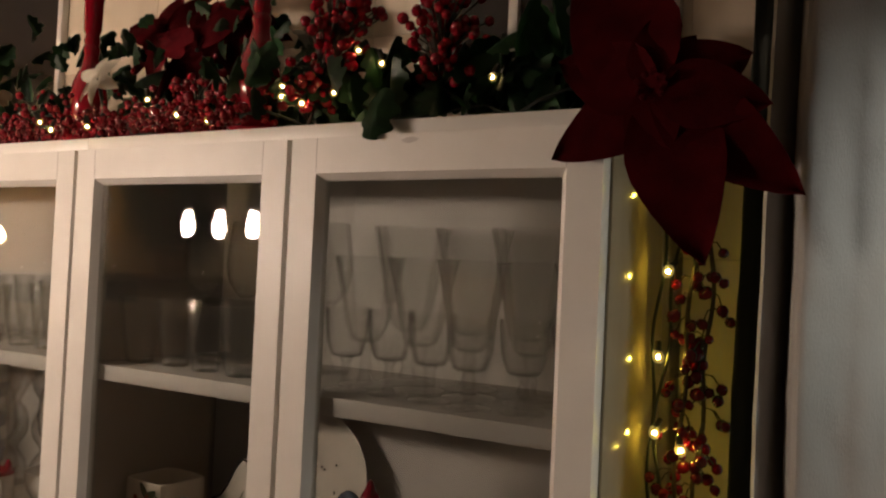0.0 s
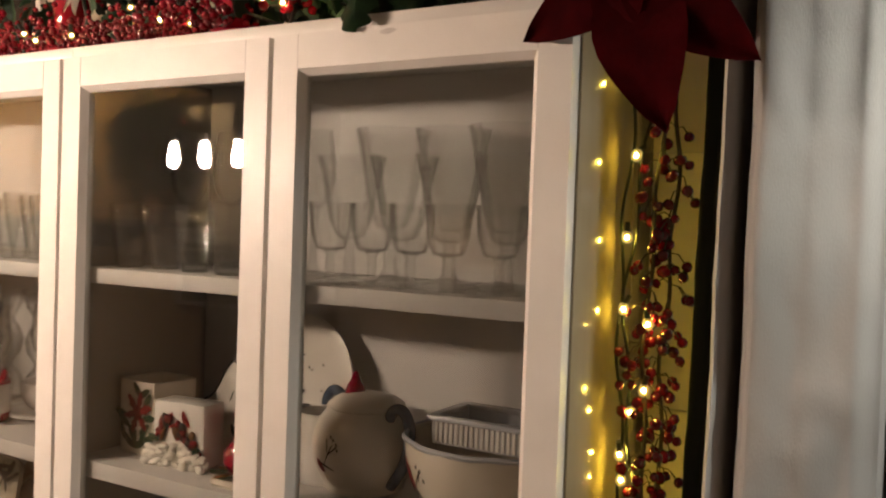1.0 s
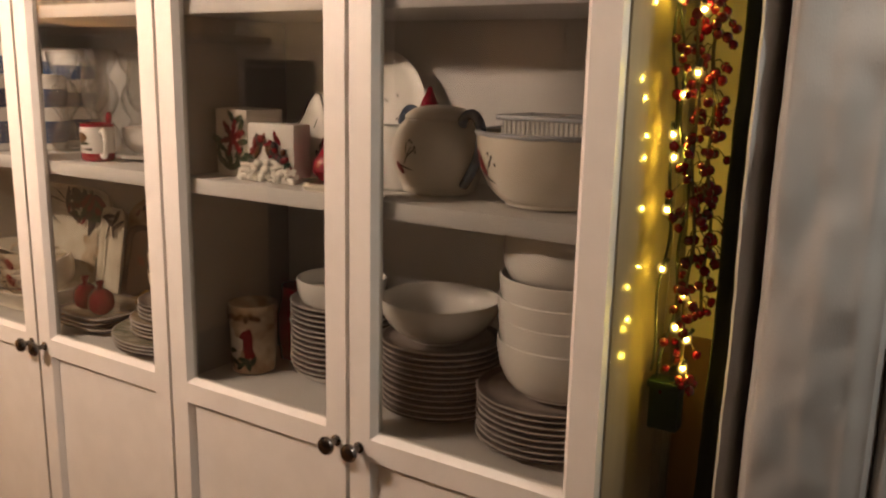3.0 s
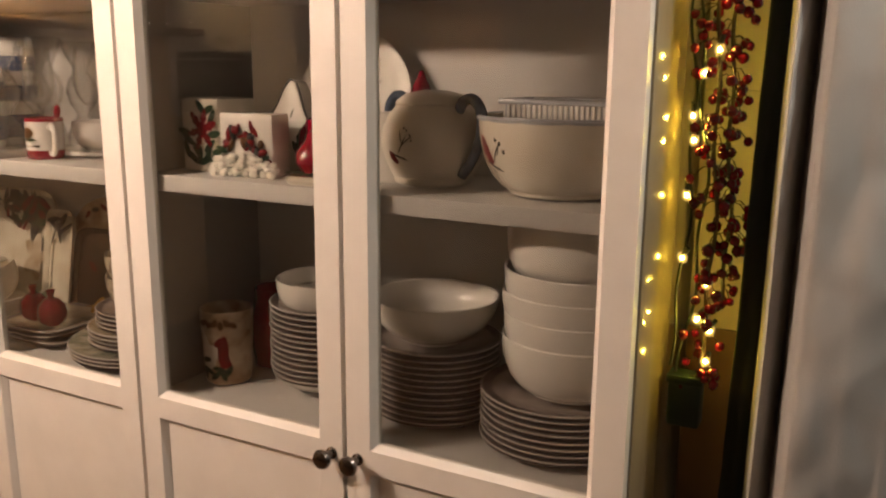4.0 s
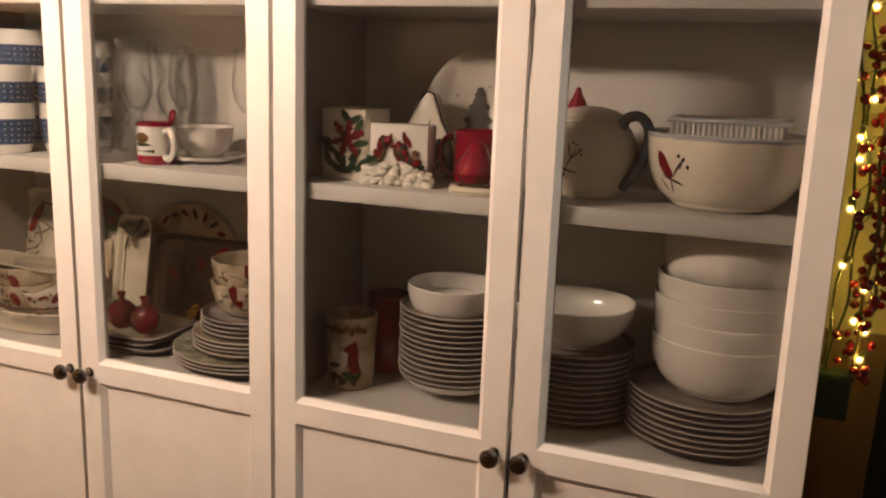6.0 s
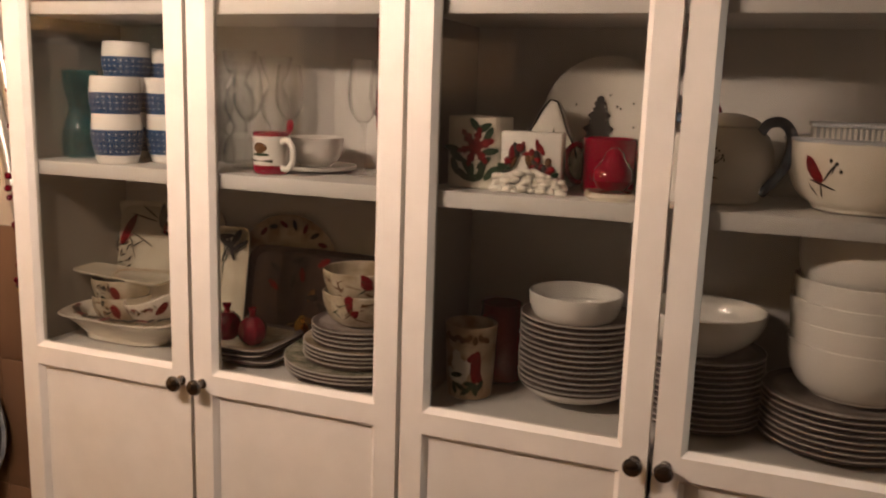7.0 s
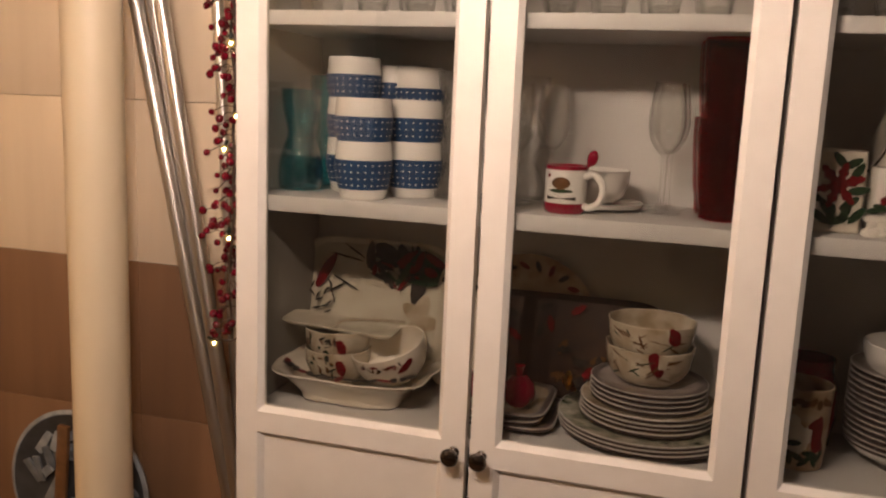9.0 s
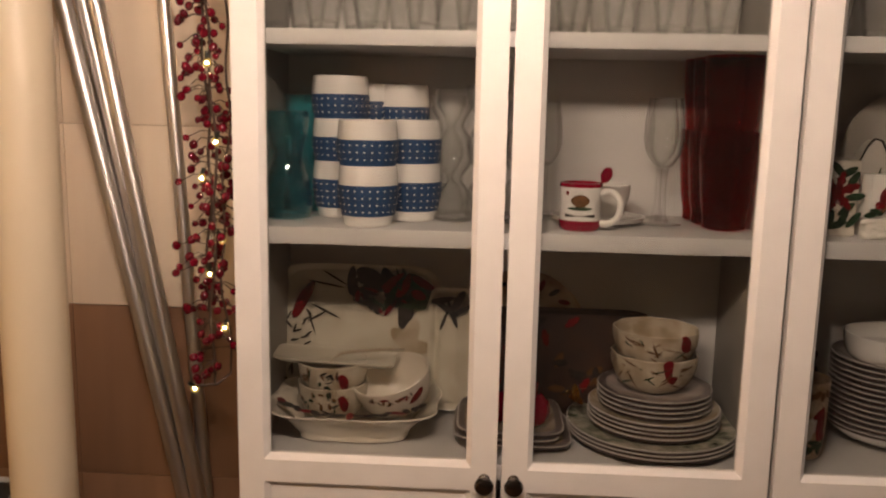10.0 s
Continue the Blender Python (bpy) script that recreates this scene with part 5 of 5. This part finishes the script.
# red turned ornaments
def candlestick(x, y, label, k=1.0):
    ob = thing("candlestick", label, "candlestick", pose(x, y, ROOF))
    foot = [(0, 0), (0.044, 0), (0.047, 0.004), (0.036, 0.012), (0.020, 0.022), (0.026, 0.036)]
    line = [(0.033, 0.04), (0.036, 0.06), (0.03, 0.085), (0.019, 0.105), (0.0135, 0.125), (0.015, 0.13), (0.0165, 0.136), (0.013, 0.142), (0.0155, 0.150), (0.013, 0.157), (0.0165, 0.166), (0.018, 0.21), (0.026, 0.24), (0.042, 0.25), (0.044, 0.256), (0.02, 0.258), (0, 0.255)]
    line = foot + [(r, z + 0.012) for r, z in line]
    part("body", lathe([(0.80 * r * k, z * k) for r, z in line], 40), M_DEEP_RED, ob, "glossy red turned body")
    part("candle", lathe([(0, 0.267 * k), (0.015 * k, 0.267 * k), (0.015 * k, 0.372 * k), (0.005, 0.374 * k), (0, 0.372 * k)], 24), M_DEEP_RED, ob, "dark red candle")
    return ob


candlestick(-0.513, 0.062, "glossy red turned candlestick behind the garland", 1.05)
candlestick(-0.868, 0.066, "glossy red turned candlestick behind the garland", 1.0)


# flowers
def petal(length, width, curl, n=9):
    bm = bmesh.new()
    rows = []
    for i in range(n + 1):
        t = i / n
        w = width * (math.sin(math.pi * min(1, t * 0.93 + 0.07)) ** 0.8) * (1 - 0.35 * t)
        row = []
        for j in range(7):
            s = (j - 3) / 3
            row.append(bm.verts.new((s * w / 2 * (1 + 0.05 * math.sin(7 * t + j)), t * length, -0.12 * width * (1 - s * s) * (1 - t) - curl * length * t * t + 0.05 * width * math.sin(5 * t + 2 * s))))
        rows.append(row)
    for a, b in zip(rows, rows[1:]):
        for j in range(6):
            bm.faces.new((a[j], a[j + 1], b[j + 1], b[j]))
    bmesh.ops.solidify(bm, geom=bm.faces, thickness=0.0015)
    return bm


flower = thing("poinsettia", "large dark red velvet poinsettia at the cabinet's top corner", "artificial flower", pose(0.058, -0.036, 2.019))
PETALS = [(-153, 0.124, 0.080, -4), (-74, 0.160, 0.105, 4), (-37, 0.155, 0.085, 2), (22, 0.085, 0.075, -6), (60, 0.060, 0.05, -10), (122, 0.165, 0.12, -6), (160, 0.11, 0.08, -6), (-100, 0.085, 0.06, -14), (96, 0.075, 0.06, -12), (-10, 0.10, 0.07, -4)]
for k, (deg, ln, wd, out) in enumerate(PETALS):
    m = Matrix.Rotation(radians(90), 4, "X") @ Matrix.Rotation(radians(deg - 90), 4, "Z") @ Matrix.Rotation(radians(out), 4, "X")
    part("petal", petal(ln, wd, 0.10), M_PETAL, flower, "", Matrix.Translation((0, -0.002 * k, 0)) @ m)
me_bud = link("bud", ball(0.0032, None, 2), M_PETAL)
for k in range(9):
    share("bud", me_bud, flower, pose(0.012 * math.cos(k * 0.7), -0.028 + 0.004 * (k % 2), 0.012 * math.sin(k * 0.7)))
part("stem", tube([(0, 0.0, -0.005), (-0.02, 0.05, -0.012), (-0.07, 0.09, -0.008)], 0.004, 8), M_STEM, flower)
for x, y, z, k, mat, lab in ((-0.806, 0.030, 2.112, 0.62, M_WHITE_PETAL, "small white cloth flower in the garland"), (-0.70, 0.12, 2.17, 1.5, M_RED_PETAL, "dark red cloth flower behind the garland"), (-0.82, 0.16, 2.21, 1.4, M_RED_PETAL, "dark red cloth flower behind the garland"), (-0.655, 0.16, 2.22, 1.4, M_RED_PETAL, "dark red cloth flower behind the garland")):
    f = thing("cloth_flower", lab, "artificial flower", pose(x, y, z))
    me_p = link("petal", petal(0.075 * k, 0.045 * k, 0.25), mat)
    for j in range(6):
        share("petal", me_p, f, Matrix.Rotation(radians(70), 4, "X") @ Matrix.Rotation(radians(60 * j + 12), 4, "Z") @ Matrix.Rotation(radians(10 * (j % 2)), 4, "X"))
    part("stem", tube([(0, 0.004, 0), (0.006, 0.012, -(z - ROOF) * 0.5), (0, 0.008, -(z - ROOF) + 0.002)], 0.003, 6), M_WIRE, f)


def dark_window(name, x0, x1, z0, z1, bars):
    ob = tagged(new(name), "dark night window with narrow white bars", "window", kind="structure")
    part("pane", box(x0, x1, 0.294, 0.299, z0, z1), M_BLACK, ob, "dark glass pane")
    for a in bars:
        part("window_bar", box(a - 0.0075, a + 0.0075, 0.284, 0.299, z0, z1, edge=0.002), M_PAINT, ob)
    part("window_frame", box(x0 - 0.02, x1 + 0.02, 0.282, 0.299, z0 - 0.025, z0, edge=0.002), M_PAINT, ob)
    part("window_frame", box(x0 - 0.02, x1 + 0.02, 0.282, 0.299, z1, z1 + 0.025, edge=0.002), M_PAINT, ob)


dark_window("window_1", -0.40, -0.02, 2.14, 2.46, (-0.401, -0.249, -0.02))
dark_window("window_2", -1.75, -1.27, 2.14, 2.46, (-1.75, -1.27))

# ---------------------------------------------------------------- beside the cabinet: pole, tubes, shell plate
o = thing("pipe", "thick cream-painted upright pipe standing before the tiles", "pipe", pose(-2.018, 0.20, 0))
part("body", lathe([(0, 0), (0.056, 0), (0.056, CEIL), (0, CEIL)], 48), M_POLE, o)
part("collar", lathe([(0.056, 0.0), (0.07, 0.0), (0.07, 0.02), (0.056, 0.03)], 48), M_POLE, o)
for x_low, x_hi, y, r in ((-1.598, -2.083, 0.268, 0.0145), (-1.596, -2.046, 0.283, 0.0135), (-1.598, -2.004, 0.262, 0.0145), (-1.69, -1.83, 0.284, 0.0115)):
    o = thing("metal_tube", "long brushed metal tube leaning against the tiles", "tube", group="leaning metal tubes")
    a, b = Vector((x_low, y - 0.03, 0.012)), Vector((x_hi, y, 2.3))
    part("body", tube([a, a.lerp(b, 0.5), b], r, 20), M_STEEL, o)
    part("end_cap", tube([a - (b - a) * 0.004, a + (b - a) * 0.012], r + 0.0012, 20), M_BOX, o, "dark plastic end cap")
    part("end_cap", tube([b - (b - a) * 0.012, b + (b - a) * 0.003], r + 0.0012, 20), M_BOX, o, "dark plastic end cap")

o = thing("shell_plate", "round blue-grey mosaic plate hanging on the brown tiles", "wall plate", pose(-2.135, 0.292, 0.700, 90))
part("dish", lathe([(0, 0), (0.10, 0), (0.15, 0.018), (0.172, 0.022), (0.178, 0.03), (0.170, 0.034), (0.148, 0.026), (0.09, 0.012), (0, 0.01)], 64), M_SHELL_DARK, o)
part("rim", lathe([(0.160, 0.0285), (0.170, 0.0345), (0.1785, 0.0305), (0.1735, 0.022)], 64), M_SHELL, o, "pale blue-grey rim")
me_piece = link("mosaic_piece", box(-0.010, 0.010, -0.030, 0.030, 0, 0.006, edge=0.002), M_SHELL)
rp = random.Random(3)
for k in range(44):
    q, a = 0.03 + 0.105 * math.sqrt(rp.random()), rp.uniform(0, 6.28)
    share("mosaic_piece", me_piece, o, pose(q * math.cos(a), q * math.sin(a), 0.012 + 0.10 * max(0, q - 0.07) + 0.004 * rp.random(), rp.uniform(-14, 14), rp.uniform(-14, 14), math.degrees(a) + rp.uniform(-50, 50)))
part("wood_bar", box(-0.014, 0.014, -0.13, 0.14, 0.024, 0.036, edge=0.003), M_WOOD, o, "narrow brown wooden bar", pose(-0.045, 0, 0, 0, 0, -5))

# ---------------------------------------------------------------- lamps and the far side of the room
lamp = thing("pendant_lamp", "bar pendant lamp with four bare glowing bulbs", "ceiling lamp", pose(-1.335, -0.852, 0))
part("canopy", lathe([(0, CEIL - 0.03), (0.05, CEIL - 0.03), (0.06, CEIL - 0.02), (0.06, CEIL), (0, CEIL)], 32), M_KNOB, lamp)
part("rod", tube([(0, 0, CEIL - 0.02), (0, 0, 2.10)], 0.006, 10), M_KNOB, lamp)
part("bar", box(-0.24, 0.24, -0.012, 0.012, 2.085, 2.105, edge=0.003), M_KNOB, lamp)
me_sock = link("socket", lathe([(0, 1.985), (0.016, 1.985), (0.018, 1.995), (0.018, 2.03), (0.012, 2.04), (0.006, 2.086), (0, 2.086)], 20), M_KNOB)
me_bulb = link("light_bulb", lathe([(0, 1.910), (0.008, 1.912), (0.014, 1.921), (0.0165, 1.936), (0.0145, 1.952), (0.010, 1.970), (0.009, 1.986), (0, 1.986)], 24), M_BULB)
for x in (-0.18, -0.06, 0.06, 0.18):
    share("socket", me_sock, lamp, pose(x, 0, 0)), share("light_bulb", me_bulb, lamp, pose(x, 0, 0), "glowing light bulb")
lamp = thing("pendant_lamp", "single hanging bulb glowing warm", "ceiling lamp", pose(-3.15, -1.32, 0))
part("rod", tube([(0, 0, CEIL), (0, 0, 2.0)], 0.004, 8), M_KNOB, lamp)
part("socket", lathe([(0, 1.955), (0.016, 1.955), (0.018, 1.965), (0.018, 2.0), (0.006, 2.015), (0, 2.015)], 20), M_KNOB, lamp)
part("light_bulb", lathe([(0, 1.875), (0.013, 1.878), (0.026, 1.892), (0.031, 1.910), (0.026, 1.93), (0.016, 1.945), (0.013, 1.957), (0, 1.957)], 24), M_WARM, lamp, "glowing warm light bulb")

# Unseen lamp added to light the curtain; the shade keeps its upper end dark.
lamp = thing("pendant_lamp", "unseen shaded pendant with a cool globe, added to light the curtain", "ceiling lamp", pose(0.62, -0.10, 0.0))
part("rod", tube([(0, 0, CEIL), (0, 0, 2.27)], 0.004, 8), M_KNOB, lamp)
part("shade", lathe([(0.018, 2.275), (0.030, 2.27), (0.060, 2.20), (0.092, 2.118), (0.090, 2.118), (0.057, 2.198), (0.028, 2.262), (0.016, 2.268)], 40), M_KNOB, lamp, "dark metal shade")
part("globe", ball(0.04, pose(0, 0, 2.155), 3), M_COOL, lamp, "glowing opal glass globe")

# far side of the room, seen in the door glass: a mantel shelf with a fir arrangement and small lights
SHELF_Z = 1.76
mantel = thing("mantel_shelf", "dark brown wooden shelf on the tan wall", "shelf", pose(XL, -2.2, SHELF_Z))
part("board", box(0.0, 0.42, -0.78, 1.10, -0.035, 0, edge=0.004), M_WOOD, mantel)
for y in (-0.6, 0.0, 0.55):
    part("bracket", box(0.0, 0.22, y - 0.015, y + 0.015, -0.15, -0.036, edge=0.004), M_WOOD, mantel)
fir = thing("fir_arrangement", "bushy dark green artificial fir arrangement in a brown pot", "artificial plant", pose(XL + 0.19, -2.46, SHELF_Z))
part("pot", vessel([(0.07, 0.0), (0.075, 0.004), (0.095, 0.10), (0.10, 0.14)], 0.006, 32), M_WOOD, fir, "brown pot")
part("trunk", tube([(0, 0, 0.01), (0.01, 0, 0.3), (0, 0, 0.6)], 0.014, 10, None, 0.4), M_STEM, fir)
verts, faces = [], []
rt = random.Random(8)
for k in range(7000):
    a, e = rt.uniform(0, 6.28), math.asin(rt.uniform(-1, 1))
    q = rt.random() ** 0.45 * (0.82 + 0.30 * math.sin(3 * a + 5 * e) * math.cos(4 * e + a))
    c = Vector((0.17 * q * math.cos(a) * math.cos(e) + 0.02, 0.40 * q * math.sin(a) * math.cos(e), 0.42 + 0.33 * q * math.sin(e)))
    d = Vector((math.cos(a + rt.gauss(0, 0.5)), math.sin(a + rt.gauss(0, 0.5)), rt.gauss(0.1, 0.6))).normalized() * rt.uniform(0.03, 0.075)
    w = d.orthogonal().normalized() * 0.007
    n0 = len(verts)
    verts += [tuple(c - w), tuple(c + w), tuple(c + d)]
    faces.append((n0, n0 + 1, n0 + 2))
me = bpy.data.meshes.new("crown")
me.from_pydata(verts, [], faces)
me.materials.append(M_NEEDLE)
ob = new("crown", me)
ob.parent = fir
for k in range(9):
    a = rt.uniform(-1.2, 1.2)
    share("berry", me_big, fir, pose(0.19 + 0.02 * math.cos(a), 0.36 * math.sin(a), 0.2 + 0.42 * rt.random()) @ Matrix.Diagonal((2, 2, 2, 1)))
wall_lights = [(XL + 0.38, -1.35 - 0.095 * k + rt.uniform(-0.02, 0.02), SHELF_Z + 0.012 + 0.035 * rt.random()) for k in range(16)]
string_lights("warm fairy lights lying along the dark shelf", wall_lights, [eased([(x, y, z - 0.004) for x, y, z in wall_lights])], me_fairy_top, M_WIRE)

# Unseen light added to brighten the mirrored wall; its housing shields the cabinets.
added_light = thing("added_wall_light", "unseen trough light added to brighten the tan wall", "wall lamp", pose(XL, -1.95, CEIL))
part("housing", box(0.44, 0.46, -1.0, 0.95, -0.085, 0), M_KNOB, added_light)
part("housing_top", box(0.30, 0.44, -1.0, 0.95, -0.012, 0), M_KNOB, added_light)
part("light_strip", box(0.34, 0.40, -0.98, 0.93, -0.022, -0.013), M_STRIP, added_light, "glowing warm strip")

# white kitchen wall unit with a built-in oven at the far wall
unit = thing("kitchen_cabinet", "white wall-hung kitchen cabinet with a built-in dark oven", "cabinet", pose(-3.43, YB, 0))
part("body", box(0, 0.90, 0.002, 0.34, 1.28, 2.42, edge=0.003), M_PAINT, unit)
for x0, x1, z0, z1 in ((0.006, 0.447, 1.67, 2.41), (0.453, 0.894, 1.67, 2.41)):
    d = part("door", box(x0, x1, 0.341, 0.359, z0, z1, edge=0.003), M_PAINT, unit)
    part("panel", box(x0 + 0.06, x1 - 0.06, 0.3595, 0.364, z0 + 0.06, z1 - 0.06, edge=0.002), M_PAINT, d)
    part("knob", ball(0.014, pose(x1 - 0.03 if x0 < 0.1 else x0 + 0.03, 0.374, z0 + 0.04), 2), M_KNOB, d, "dark nickel knob")
oven = part("oven_front", box(0.08, 0.60, 0.341, 0.362, 1.31, 1.64, edge=0.004), M_BLACK, unit, "dark glass oven front")
part("oven_handle", tube([(0.12, 0.386, 1.60), (0.56, 0.386, 1.60)], 0.008, 12), M_STEEL, oven, "brushed metal handle")
for x in (0.13, 0.55):
    part("handle_post", tube([(x, 0.36, 1.60), (x, 0.386, 1.60)], 0.006, 10), M_STEEL, oven)
pic = thing("picture_frame", "dark framed picture hanging on the brown wall", "picture", pose(-1.72, YB, 1.70))
for x0, x1, z0, z1 in ((-0.24, 0.24, 0.13, 0.16), (-0.24, 0.24, -0.16, -0.13), (-0.24, -0.21, -0.13, 0.13), (0.21, 0.24, -0.13, 0.13)):
    part("frame_bar", box(x0, x1, 0.002, 0.024, z0, z1, edge=0.003), M_WOOD, pic)
part("sheet", box(-0.21, 0.21, 0.002, 0.010, -0.13, 0.13), M_CANDLE, pic, "brownish print")

# ---------------------------------------------------------------- wall tiles
me_cream = link("tile", box(0.0006, 0.4994, 0, 0.0075, 0.0006, 0.3334, edge=0.0008), M_TILE)
me_brown = link("tile", box(0.0006, 0.4994, 0, 0.0075, 0.0006, 0.3334, edge=0.0008), M_TILE_BROWN)
for j in range(-3, 4):
    z = 1.211 + 0.334 * j
    for i in range(-6, 5):
        x = -1.50 + 0.5 * i
        if -1.6 <= x and x + 0.5 <= 0.0 and z < 1.6:
            continue
        if x + 0.5 > 0.2 or x < XL or z < 0.1:
            continue
        share("tile", me_brown if j < 0 else me_cream, wall_north, pose(x, 0.3005, z))
me_cream_cut = link("tile", box(0.0006, 0.1994, 0, 0.0075, 0.0006, 0.3334, edge=0.0008), M_TILE)
me_brown_cut = link("tile", box(0.0006, 0.1994, 0, 0.0075, 0.0006, 0.3334, edge=0.0008), M_TILE_BROWN)
for j in range(-3, 4):
    share("tile", me_brown_cut if j < 0 else me_cream_cut, wall_north, pose(0, 0.2945, 1.211 + 0.334 * j))
